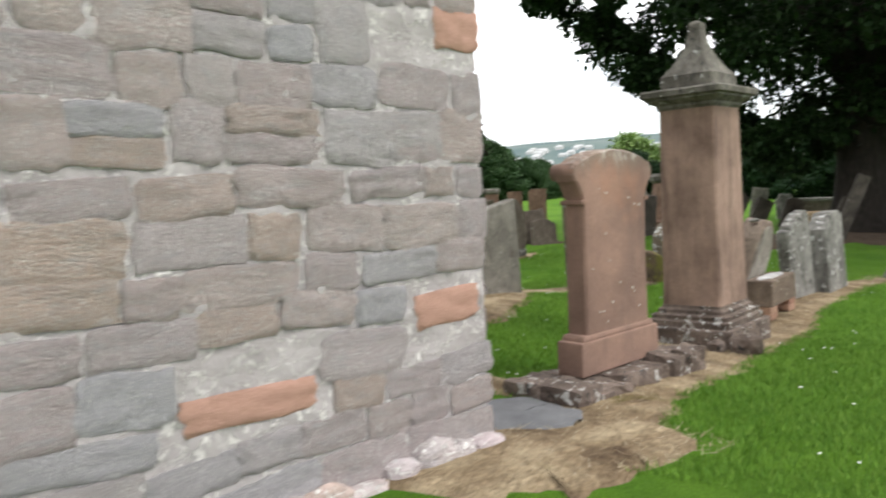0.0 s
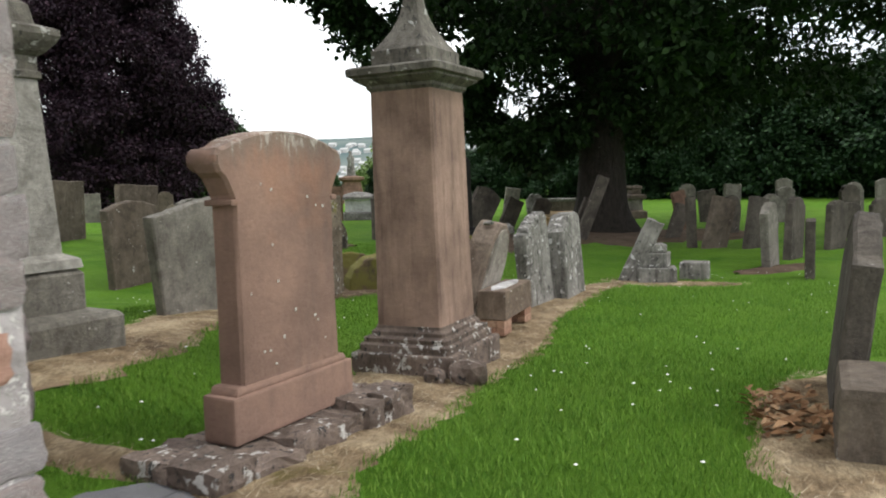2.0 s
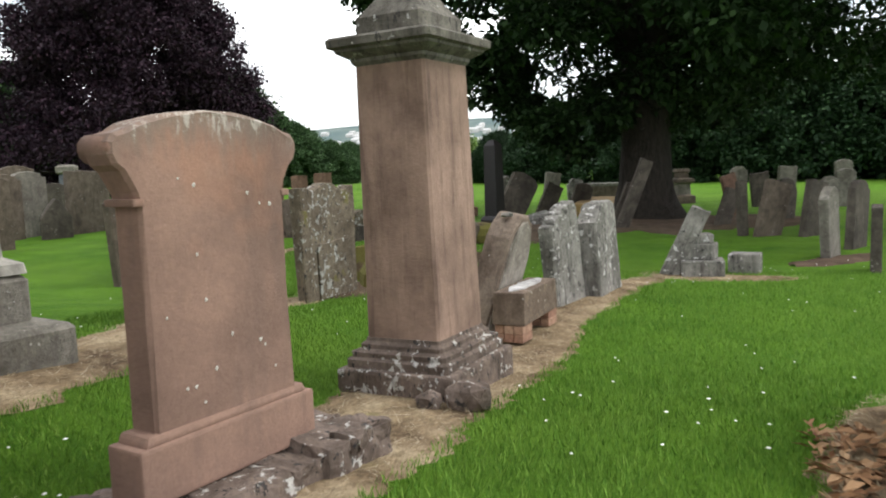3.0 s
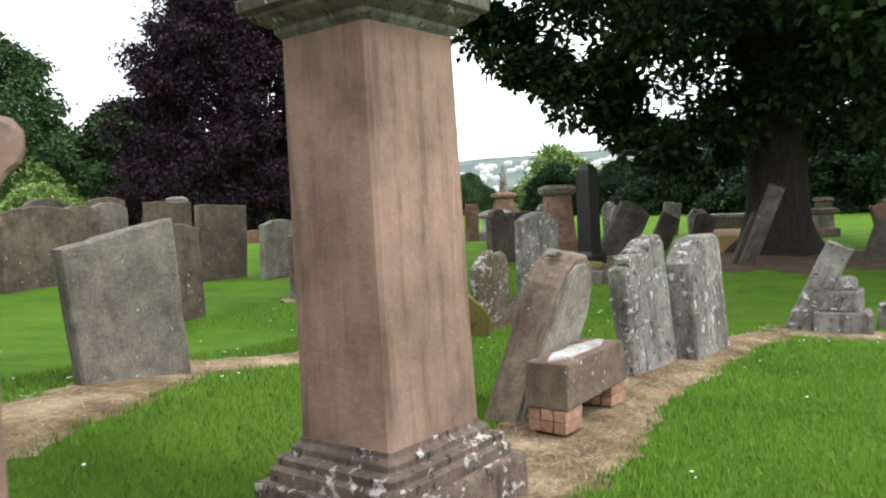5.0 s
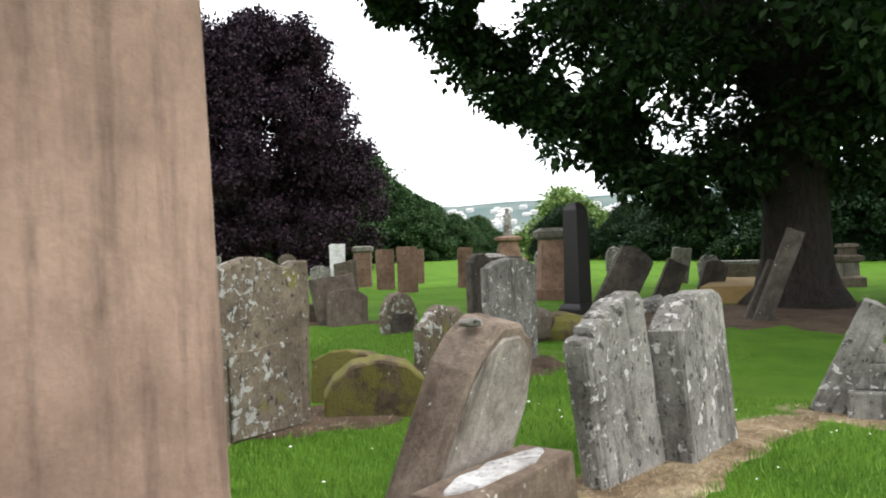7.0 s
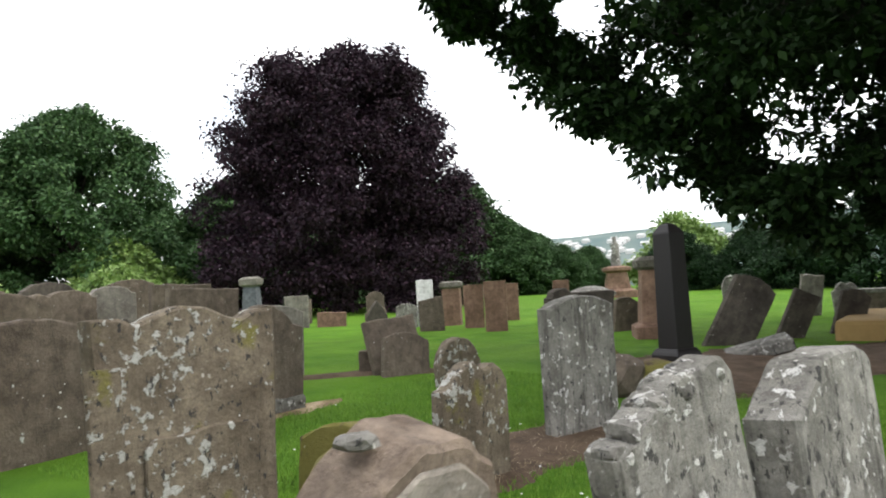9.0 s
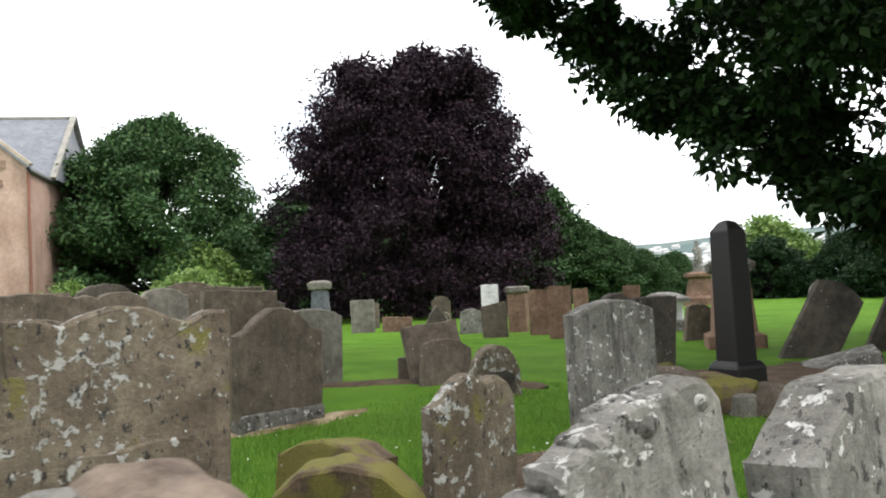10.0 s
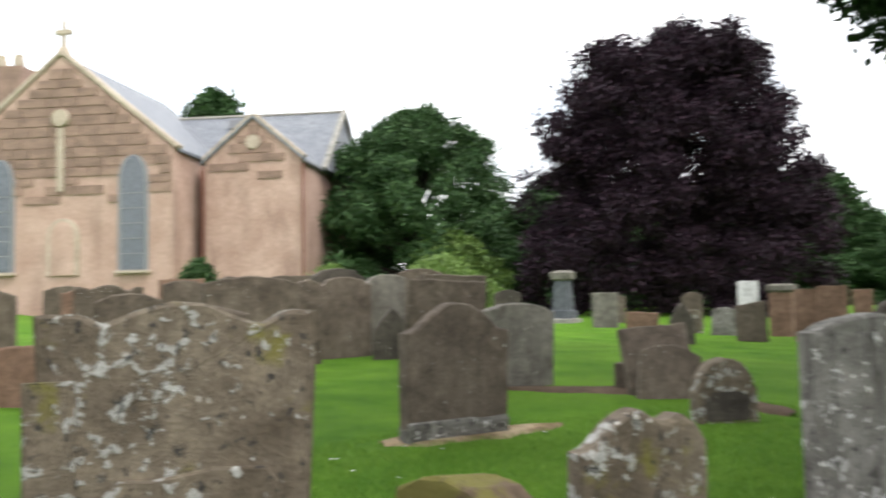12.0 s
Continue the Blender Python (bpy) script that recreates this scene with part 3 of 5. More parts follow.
# x, y, half width of the bare strips
PATCHES = [
    ("bare_strip", [(-1.35, 3.75), (-1.45, 4.6), (-1.4, 5.6), (-1.4, 6.7), (-1.2, 7.9), (-1.2, 9.2), (-1.0, 10.3), (-0.75, 11.6), (-0.3, 12.4)], [0.4, 0.42, 0.5, 0.56, 0.5, 0.44, 0.36, 0.3, 0.16], STRAW, "strip of straw-coloured dead grass and earth along a row of graves"),
    ("bare_strip", [(-1.9, 2.6), (-1.5, 3.2), (-1.1, 3.6), (-0.75, 3.7)], [0.3, 0.5, 0.45, 0.2], STRAW, "pale bare earth beside the church wall"),
    ("bare_strip", [(-2.9, 4.35), (-2.2, 4.3), (-1.7, 4.3)], [0.12, 0.16, 0.2], STRAW, "dead grass at the foot of a rubble wall"),
    ("bare_strip", [(-3.2, 4.7), (-3.4, 5.9), (-3.75, 7.2), (-4.1, 8.1), (-4.1, 9.0), (-3.9, 10.0)], [0.25, 0.42, 0.42, 0.34, 0.34, 0.3], STRAW, "straw-coloured bare strip beneath old gravestones"),
    ("bare_strip", [(-3.95, 9.9), (-3.5, 10.9), (-3.4, 11.9), (-3.4, 13.0), (-3.2, 14.2)], [0.3, 0.45, 0.42, 0.5, 0.5], EARTH, "brown leaf-strewn earth under leaning gravestones"),
    ("bare_strip", [(1.15, 4.2), (1.1, 5.2), (1.2, 6.2), (1.3, 7.0)], [0.42, 0.5, 0.42, 0.25], STRAW, "dry litter around a leaning gravestone"),
    ("bare_strip", [(-0.45, 12.55), (0.3, 12.45), (1.25, 12.4)], [0.2, 0.32, 0.15], STRAW, "bare earth beneath a heap of broken stones"),
    ("bare_strip", [(-6.2, 11.9), (-6.2, 12.8), (-6.25, 13.6)], [0.2, 0.24, 0.12], STRAW, "dead grass at the foot of a headstone"),
    ("bare_strip", [(-8.3, 14.3), (-7.5, 15.4), (-6.6, 15.9), (-5.5, 15.6)], [0.2, 0.3, 0.22, 0.2], EARTH, "worn earth beneath fallen gravestones"),
    # Brown bare earth under the oak; its dark colour also carries the tree's shade.
    ("bare_strip", [(-3.9, 15.6), (-3.5, 16.8), (-3.2, 18.2), (-2.8, 20.0)], [0.8, 1.3, 1.5, 1.4], EARTH, "shaded bare earth beneath an oak"),
    ("bare_strip", [(-3.0, 19.6), (-1.2, 20.0), (0.8, 20.6), (1.6, 22)], [1.4, 2.2, 1.8, 0.9], EARTH, "bare earth at the roots of an oak"),
    ("bare_strip", [(1.3, 13.6), (1.9, 14.2), (2.5, 14.8)], [0.25, 0.35, 0.2], EARTH, "bare earth around leaning gravestones"),
]
for n, (nm, line, half, mat, lab) in enumerate(PATCHES):
    patch(nm, line, half, mat, lab, "bare ground", 0.012 + 0.003 * (n % 3), n * 3.7)
patch("tarmac_path", [(-2.05, 3.9), (-1.75, 3.78), (-1.4, 3.75)], [0.26, 0.34, 0.26], TARMAC, "worn grey tarmac path at the corner of the wall", "path", 0.026, 41)


def in_patch(x, y):
    for _, line, half, _, _ in PATCHES:
        for (a, b), (ha, hb) in zip(zip(line, line[1:]), zip(half, half[1:])):
            dx, dy = b[0] - a[0], b[1] - a[1]
            f = min(max(((x - a[0]) * dx + (y - a[1]) * dy) / (dx * dx + dy * dy), 0), 1)
            if math.hypot(x - a[0] - f * dx, y - a[1] - f * dy) < (ha + (hb - ha) * f) * 0.84:
                return True
    return False


# ---- rubble church wall beside the start ----
E1, E2 = Vector((math.cos(radians(-15)), math.sin(radians(-15)), 0)), Vector((math.sin(radians(15)), math.cos(radians(15)), 0))


def build_rubble_wall():
    """A corner of an old rubble-built church: local x runs back along the seen face from the corner, local y into the building."""
    corner = Matrix.Translation((-1.705, 3.345, -0.12)) @ Matrix.Rotation(radians(-105), 4, "Z")
    wall = thing("wall_rubble", corner, "old rubble sandstone church wall with wide lime mortar joints", "wall", kind="structure")
    bm = bmesh.new()
    block(bm, (9.0, 0.7, 5.2), (4.5 + 0.02, -0.35 - 0.03, 0), 0.01)
    block(bm, (0.7, 6.3, 5.2), (0.38, -3.87, 0), 0.01)
    block(bm, (0.7, 6.3, 5.2), (8.67, -3.87, 0), 0.01)
    block(bm, (9.0, 0.7, 5.2), (4.52, -6.67, 0), 0.01)
    part("wall_core", bm, MORTAR, wall)
    bm = bmesh.new()
    block(bm, (9.4, 7.4, 0.3), (4.52, -3.5, 5.2), 0.02)
    part("roof_slab", bm, SLATE, wall)
    # the mortar's own uneven face, smeared over the edges of the stones
    nx, nz, w, h = 190, 112, 4.4, 2.8
    vs, fs = [], []
    for j in range(nz + 1):
        for i in range(nx + 1):
            x, z = w * i / nx, h * j / nz
            y = -0.002 + 0.011 * noise.noise(Vector((x * 5.5, z * 8, 1))) + 0.009 * noise.noise(Vector((x * 17, z * 21, 4))) + 0.004 * noise.noise(Vector((x * 45, z * 55, 2)))
            if i == 0:
                x, y = 0.012, -0.012
            vs.append((x, y, z))
    for j in range(nz):
        for i in range(nx):
            o = j * (nx + 1) + i
            fs.append((o + 1, o, o + nx + 1, o + nx + 2))
    sheet("mortar_face", vs, fs, MORTAR, wall, smooth=True)
    rng = random.Random(5)
    shapes = []
    for k in range(26):
        b = bmesh.new()
        nx, nz = 8, 6
        grid = []
        for j in range(nz + 1):
            row = []
            for i in range(nx + 1):
                u, v = i / nx - 0.5, j / nz - 0.5
                rim = max(abs(u), abs(v)) > 0.49
                pull = 1 - 0.05 * (2 * abs(u)) ** 3 * (2 * abs(v)) ** 3 * (0.5 + (k * 7 % 5) / 5)
                x = u * pull * (1 + 0.16 * noise.noise(Vector((u * 2 + k * 5, v * 2.6, 1))))
                z = v * pull * (1 + 0.26 * noise.noise(Vector((u * 2.4, v * 2 + k * 4, 7))))
                y = (0.10 if rim else 0.5) + 0.75 * noise.noise(Vector((u * 3.0 + k, v * 4.5, 2))) * (0.4 if rim else 1) + 0.35 * noise.noise(Vector((u * 7 + k, v * 12, 5)))
                row.append(b.verts.new((x, y, z)))
            grid.append(row)
        for j in range(nz):
            for i in range(nx):
                b.faces.new((grid[j][i + 1], grid[j][i], grid[j + 1][i], grid[j + 1][i + 1]))
        edge = [grid[0][i] for i in range(nx)] + [grid[j][nx] for j in range(nz)] + [grid[nz][i] for i in range(nx, 0, -1)] + [grid[j][0] for j in range(nz, 0, -1)]
        deep = [b.verts.new((v.co.x * 1.02, -2.0, v.co.z * 1.02)) for v in edge]
        for n in range(len(edge)):
            m = (n + 1) % len(edge)
            b.faces.new((edge[n], edge[m], deep[m], deep[n]))
        bmesh.ops.recalc_face_normals(b, faces=b.faces[:])
        for f in b.faces:
            f.smooth = True
        me = bpy.data.meshes.new("stone")
        b.to_mesh(me)
        b.free()
        me.materials.append(RUBBLE)
        shapes.append(me)
    orange = shapes[3].copy()
    orange.materials.clear()
    orange.materials.append(ORANGE)

    def lay(x, z, w, h, face=0, tilt=0.0, shape=None):
        ob = new("stone", shape or rng.choice(shapes))
        ob.parent = wall
        proud = 0.014 + rng.random() * 0.014
        if face == 0:
            ob.matrix_basis = pose(x, 0.002, z, 0, tilt, 0) @ Matrix.Diagonal((w, proud, h, 1))
        else:
            ob.matrix_basis = pose(0.0, -x, z, 0, 0, 90) @ Matrix.Diagonal((w, proud, h, 1))

    # x, z, width, height, tilt of the stones of brighter colour
    special = [(1.37, 0.55, 0.60, 0.14, -1.0), (0.28, 0.80, 0.42, 0.17, 3.0), (0.14, 2.14, 0.3, 0.2, 0.0)]
    for x, z, w, h, tilt in special:
        lay(x, z, w, h, 0, tilt, orange)
    lay(0.49, 1.63, 0.43, 0.21)
    z = 0.03
    while z < 2.75:
        h = rng.uniform(0.15, 0.29)
        x = -0.015
        first = True
        while x < 4.3:
            w = rng.uniform(0.2, 0.56) if not first else rng.choice((0.2, 0.36, 0.3))
            rows = 2 if h > 0.23 and rng.random() < 0.35 else 1
            for r in range(rows):
                hh = h / rows
                cx, cz = x + w / 2 + rng.uniform(-0.015, 0.015), z + hh * (r + 0.5) + rng.uniform(-0.02, 0.02)
                if all(abs(cx - s[0]) > (w + s[2]) / 2 - 0.04 or abs(cz - s[1]) > (hh + s[3]) / 2 - 0.04 for s in special):
                    lay(cx, cz, w - rng.uniform(0.0, 0.03), hh - rng.uniform(-0.01, 0.02), 0, rng.uniform(-5, 5))
            x += w
            first = False
        x = 0.0
        while x < 0.9:
            w = rng.uniform(0.2, 0.42)
            lay(x + w / 2, z + h / 2, w - 0.03, h - 0.03, 1)
            x += w
        z += h
    # rough footing at the corner
    for k in range(9):
        s = part("footing_stone", rock_mesh(bmesh.new(), (rng.uniform(0.16, 0.3), 0.14, rng.uniform(0.1, 0.2)), (0, 0, 0), k + 3), RUBBLE, wall)
        s.matrix_basis = pose(0.06 + 0.2 * k + rng.uniform(-0.03, 0.03), 0.03, 0.02 + rng.uniform(0, 0.09), 0, rng.uniform(-12, 12), 0)
    return wall


# ---- large monuments of the near row ----
def red_headstone():
    """The tall pink sandstone headstone with rolled shoulders on a rough rubble footing."""
    mid = Vector((-1.52, 4.825, 0.0)) - E1 * 0.085
    t = thing("tall_headstone", pose(mid.x, mid.y, 0.02, 0, 0, 76) @ Matrix.Diagonal((0.955, 1, 0.962, 1)), "tall pink sandstone headstone with rolled shoulders and arched top", "gravestone")
    w = 0.375
    half = [(w, 0.22), (w, 0.7), (w, 1.13), (w + 0.012, 1.18), (w + 0.036, 1.225), (w + 0.058, 1.262), (w + 0.088, 1.285), (w + 0.105, 1.325), (w + 0.102, 1.37), (w + 0.078, 1.40), (w + 0.03, 1.412)]
    crest = [(u, 1.412 + 0.075 * (1 - (u / (w + 0.03)) ** 2) + 0.008) for u in np.linspace(w - 0.02, -w + 0.02, 19)]
    pts = half + crest + [(-x, z) for x, z in half[::-1]]
    body = part("stone_body", slab(bmesh.new(), pts, 0.155, 0.016, 0.004, 3), SANDSTONE, t)
    bm = bmesh.new()
    block(bm, (0.94, 0.20, 0.23), (0, 0, 0.0), 0.014)
    block(bm, (0.88, 0.18, 0.05), (0, 0, 0.22), 0.02, top=0.96)
    part("plinth", bm, SANDSTONE, t)
    rng = random.Random(4)
    spots = [(-0.10, 0.74), (-0.14, 0.33), (-0.12, 1.20)] + [(rng.uniform(-0.34, 0.34), rng.uniform(0.3, 1.3)) for _ in range(13)]
    for x, z in spots:
        bm = bmesh.new()
        r0 = rng.uniform(0.005, 0.0095)
        rim = [bm.verts.new((r0 * math.cos(a) * rng.uniform(0.7, 1.2), 0, r0 * math.sin(a) * rng.uniform(0.8, 1.4))) for a in np.linspace(0, 2 * math.pi, 9, endpoint=False)]
        mid_v = bm.verts.new((0, -0.004, 0))
        for q in range(9):
            bm.faces.new((rim[q], rim[(q + 1) % 9], mid_v))
        part("lichen_spot", bm, LICHEN_SPOT, body).matrix_basis = pose(x, -0.0795, z)
    for sx in (-1, 1):
        bm = bmesh.new()
        tube(bm, [(0, y, 0) for y in (-0.095, -0.085, 0.0, 0.085, 0.095)], [0.04, 0.056, 0.058, 0.056, 0.04], 14, 0.02)
        bm.faces.new([v for v in bm.verts[:14]][::-1])
        s = part("scroll", bm, SANDSTONE, t, "rolled stone scroll")
        s.matrix_basis = pose(sx * (w + 0.05), 0.02, 1.345)
        bm = bmesh.new()
        block(bm, (0.05, 0.17, 0.03), (sx * (w + 0.005), 0.0, 1.13), 0.008)
        part("moulding", bm, SANDSTONE, t)
    rng = random.Random(11)
    for v, z, dep in ((-0.14, -0.088, 0.30), (0.16, -0.10, 0.26)):
        u = -0.80
        while u < 0.66:
            wd = rng.uniform(0.16, 0.36)
            bm = rough_block(bmesh.new(), (wd * 1.03, dep + rng.uniform(-0.04, 0.06), 0.2 + rng.uniform(-0.03, 0.03)), u * 9 + v)
            o = part("footing_stone", bm, BASESTONE, t, "rough-hewn block crusted with white lichen")
            o.matrix_basis = pose(u + wd / 2, v + rng.uniform(-0.04, 0.04), z + rng.uniform(-0.02, 0.02), rng.uniform(-4, 4), rng.uniform(-4, 4), rng.uniform(-8, 8))
            u += wd
    for k in range(5):
        bm = rough_block(bmesh.new(), (rng.uniform(0.1, 0.2), rng.uniform(0.08, 0.14), 0.06), k + 2.5)
        o = part("stone_chip", bm, BASESTONE, t)
        o.matrix_basis = pose(0.5 + rng.uniform(-0.05, 0.25), -0.16 + rng.uniform(-0.14, 0.12), 0.0, rng.uniform(-8, 8), rng.uniform(-8, 8), rng.uniform(0, 90))
    return t


def tall_pier():
    """The square sandstone pier with moulded base, cornice and a concave spired cap."""
    c = Vector((-1.467, 6.925, 0))
    t = thing("obelisk_monument", pose(c.x, c.y, 0.02, 0, 0, -10) @ pose(0, 0, 0, 0, -0.8, 0) @ Matrix.Diagonal((0.84, 0.955, 1, 1)), "tall square brown sandstone monument with a spired cap", "monument")
    part("shaft", lathe_square(bmesh.new(), [(0.312, 0.08), (0.305, 0.5), (0.298, 1.2), (0.290, 1.84)]), SHAFT, t)
    part("base_moulding", lathe_square(bmesh.new(), [(0.43, -0.06), (0.43, 0.0), (0.40, 0.014), (0.405, 0.045), (0.352, 0.06), (0.352, 0.085), (0.322, 0.105), (0.318, 0.125)]), BASESTONE, t)
    bm = bmesh.new()
    for sx, sy, sw, sd in ((-0.235, 0, 0.48, 0.96), (0.245, 0, 0.47, 0.96)):
        block(bm, (sw, sd, 0.26), (sx, sy, -0.31), 0.022)
    part("plinth", bm, BASESTONE, t, "cracked plinth blocks crusted with white lichen")
    part("cornice", lathe_square(bmesh.new(), [(0.288, 1.80), (0.315, 1.825), (0.318, 1.845), (0.36, 1.865), (0.395, 1.885), (0.40, 1.90), (0.435, 1.912), (0.44, 1.955), (0.42, 1.97), (0.30, 1.985)]), CAPSTONE, t, "dark weathered moulded cornice")
    rings = [(0.278, 1.98), (0.278, 2.09), (0.262, 2.105)]
    for k in range(13):
        f = k / 12
        rings.append((0.062 + 0.19 * (1 - f) ** 2.1, 2.115 + 0.42 * f))
    rings += [(0.05, 2.55), (0.02, 2.565)]
    part("spire", lathe_square(bmesh.new(), rings), CAPSTONE, t)
    rock("loose_stone", -1.02, 6.36, (0.26, 0.2, 0.2), 3, BASESTONE, "broken white-lichened stone lying beside the monument", z=-0.17)
    rock("loose_stone", -1.24, 6.30, (0.14, 0.12, 0.12), 5, BASESTONE, "small lichened stone lying beside the monument", z=-0.17)
    return t


def pale_pier():
    """The pale moulded monument on a brick footing seen past the wall."""
    t = thing("pedestal_monument", pose(-3.95, 5.51, -0.07, 0, 0, -15), "pale grey stone monument with moulded capital on brick footing", "monument")
    rings = [(0.59, 0.15), (0.59, 0.40), (0.56, 0.43), (0.40, 0.46), (0.40, 0.70), (0.36, 0.74), (0.35, 0.80), (0.27, 0.84), (0.215, 1.98), (0.235, 1.99), (0.235, 2.03), (0.22, 2.04), (0.22, 2.13), (0.26, 2.16), (0.31, 2.22), (0.33, 2.26), (0.33, 2.30), (0.22, 2.34), (0.20, 2.46), (0.15, 2.5), (0.09, 2.62), (0.045, 2.7), (0.07, 2.73), (0.03, 2.78)]
    part("pedestal", lathe_square(bmesh.new(), [(h * 0.9, z) for h, z in rings[:6]]), GREY, t)
    part("shaft", lathe_square(bmesh.new(), rings[5:9]), PALE_SHAFT, t)
    part("capital", lathe_square(bmesh.new(), rings[8:]), CAPSTONE, t)
    me = None
    for side in range(4):
        for row in range(2):
            for k in range(6):
                if me is None:
                    b = block(bmesh.new(), (0.172, 0.1, 0.068), (0, 0, 0), 0.006)
                    me = bpy.data.meshes.new("brick")
                    b.to_mesh(me)
                    b.free()
                    me.materials.append(BRICK)
                ob = new("brick", me)
                ob.parent = t
                ob.matrix_basis = pose(0, 0, 0, 0, 0, 90 * side) @ pose(-0.46 + 0.184 * k, -0.49, 0.074 * row)
    return t


def stone_bench():
    """A fallen die of stone laid across two little brick piers."""
    t = thing("stone_bench", pose(-1.215, 8.70, 0.045, 0, 0, 83.5), "long brown stone block laid as a bench on brick piers", "bench")
    bm = bmesh.new()
    block(bm, (0.89, 0.285, 0.265), (0, 0, -0.155), 0.014, top=0.94)
    part("seat_block", bm, BROWN2, t)
    bm = bmesh.new()
    outline = [(0.37 * math.cos(a) * (1 + 0.12 * noise.noise(Vector((math.cos(a) * 2, math.sin(a) * 2, 4)))), 0.078 * math.sin(a) * (1 + 0.3 * noise.noise(Vector((math.cos(a) * 3, math.sin(a) * 3, 9))))) for a in np.linspace(0, 2 * math.pi, 40, endpoint=False)]
    lo = [bm.verts.new((x, y, 0.105)) for x, y in outline]
    hi = [bm.verts.new((x * 0.98, y * 0.96, 0.118)) for x, y in outline]
    bm.faces.new(hi)
    for n in range(40):
        bm.faces.new((lo[n], lo[(n + 1) % 40], hi[(n + 1) % 40], hi[n]))
    part("mortar_bed", bm, SLABTOP, t, "rough white mortar patch")
    me = None
    for end in (-1, 1):
        for row in range(2):
            for k in range(3):
                if me is None:
                    b = block(bmesh.new(), (0.21, 0.078, 0.068), (0, 0, 0), 0.007)
                    me = bpy.data.meshes.new("brick")
                    b.to_mesh(me)
                    b.free()
                    me.materials.append(BRICK)
                ob = new("brick", me)
                ob.parent = t
                ob.matrix_basis = pose(end * 0.335 + 0.006 * k, -0.088 + 0.088 * k, -0.224 - 0.07 * row, 0, 0, 2 * (k - 1))
    return t


GOLDMOSS = plain_material("golden_moss", (0.30, 0.20, 0.08), 0.95)
PALE_SHAFT = stone_material("pale_dressed_stone", (0.27, 0.26, 0.23), (0.40, 0.385, 0.35), streaks=0.25)
BROWN2 = stone_material("brown_bench_stone", (0.12, 0.085, 0.062), (0.215, 0.165, 0.125), spots=0.6, streaks=0.3)
WASHED = stone_material("pale_washed_face", (0.21, 0.18, 0.15), (0.40, 0.37, 0.33), spots=0.3, streaks=0.9)
LEANER = stone_material("rain_washed_brown_stone", (0.14, 0.10, 0.075), (0.27, 0.215, 0.17), spots=0.25, streaks=0.75)

build_rubble_wall()
red_headstone()
tall_pier()
pale_pier()
stone_bench()

# leaning thick stone behind the bench
leaner = headstone(-1.62, 8.76, 86, 0.54, 1.10, 0.24, "round", LEANER, "thick brown headstone leaning far over, behind a bench", side=19, back=-12, group="near row of graves")
face = part("worn_face", slab(bmesh.new(), [(x * 0.93, z * 0.965) for x, z in outline_of(0.54, 1.08, "round", 0.1)], 0.02, 0.008, 0.004, 9), WASHED, leaner, "pale rain-washed face")
face.matrix_basis = pose(0, -0.122, 0)
rock("stone_flake", -1.40, 8.86, (0.11, 0.085, 0.04), 2, PALE, "pale broken flake lying on top of a leaning headstone", z=0.73)
knobby = headstone(-1.14, 10.24, 77, 0.70, 1.04, 0.14, "broken", PALE, "pale lichen-crusted headstone with a broken top, leaning", side=-10, back=1, worn=0.012, group="near row of graves")
headstone(-0.87, 10.98, 81, 0.78, 1.02, 0.22, "chamfer", PALE, "pale grey thick headstone with chamfered mossy shoulders", side=-2, back=4, group="near row of graves")

for k, (x, z, sx, sz) in enumerate(((-0.30, 0.85, 0.10, 0.08), (-0.19, 0.885, 0.13, 0.10), (-0.07, 0.925, 0.12, 0.10), (0.05, 0.95, 0.14, 0.11), (0.17, 0.955, 0.12, 0.10), (0.27, 0.94, 0.12, 0.10))):
    lump = part("weathered_knob", rock_mesh(bmesh.new(), (sx, 0.146, sz), (0, 0, 0), 50 + k, 3, 0.3), CRUST, knobby, "rounded crest lump crusted with black and white lichen")
    lump.matrix_basis = pose(x, 0, z + 0.03)

# second row
big = headstone(-3.77, 10.04, 81, 1.02, 1.28, 0.15, "scroll", LICHENED, "large scroll-topped headstone blotched with grey lichen and moss", flare=0.10, back=1, group="second row of graves")
headstone(-3.96, 7.68, 76, 0.78, 1.03, 0.13, "slope", GREY, "grey headstone with white lichen spots, leaning", side=-5, flare=0.04, group="second row of graves")
headstone(-3.25, 11.82, 84, 0.64, 0.80, 0.13, "worn", LICHENED, "small worn headstone crusted with lichen", side=2, group="second row of graves")
headstone(-3.38, 13.62, 80, 0.88, 1.16, 0.14, "segment", PALE, "pale headstone with segmental top covered in lichen", flare=0.03, group="second row of graves")
for k, (x, y, w, h, d, s) in enumerate(((-3.35, 10.98, 0.85, 0.46, 0.24, 4), (-3.85, 11.3, 0.6, 0.42, 0.4, 9))):
    headstone(x, y, 38 if k == 0 else 20, w, h, d, "round" if k == 0 else "segment", MOSSY, "low round-topped stone half sunk and covered in moss", side=2, back=-6 + 14 * k, group="second row of graves")

panel = part("inscription_panel", slab(bmesh.new(), [(-0.27, 0.0), (0.36, 0.0), (0.36, 0.56), (0.31, 0.62), (0.12, 0.63), (-0.1, 0.60), (-0.22, 0.61), (-0.27, 0.56)], 0.03, 0.008, 0.004, 4), LICHENED, big)
panel.matrix_basis = pose(0, -0.083, 0.02)
jamb = part("pilaster", slab(bmesh.new(), [(-0.53, -0.1), (-0.36, -0.1), (-0.37, 1.0), (-0.54, 1.0)], 0.03, 0.01, 0.004, 6), LICHENED, big)
jamb.matrix_basis = pose(0, -0.081, 0)

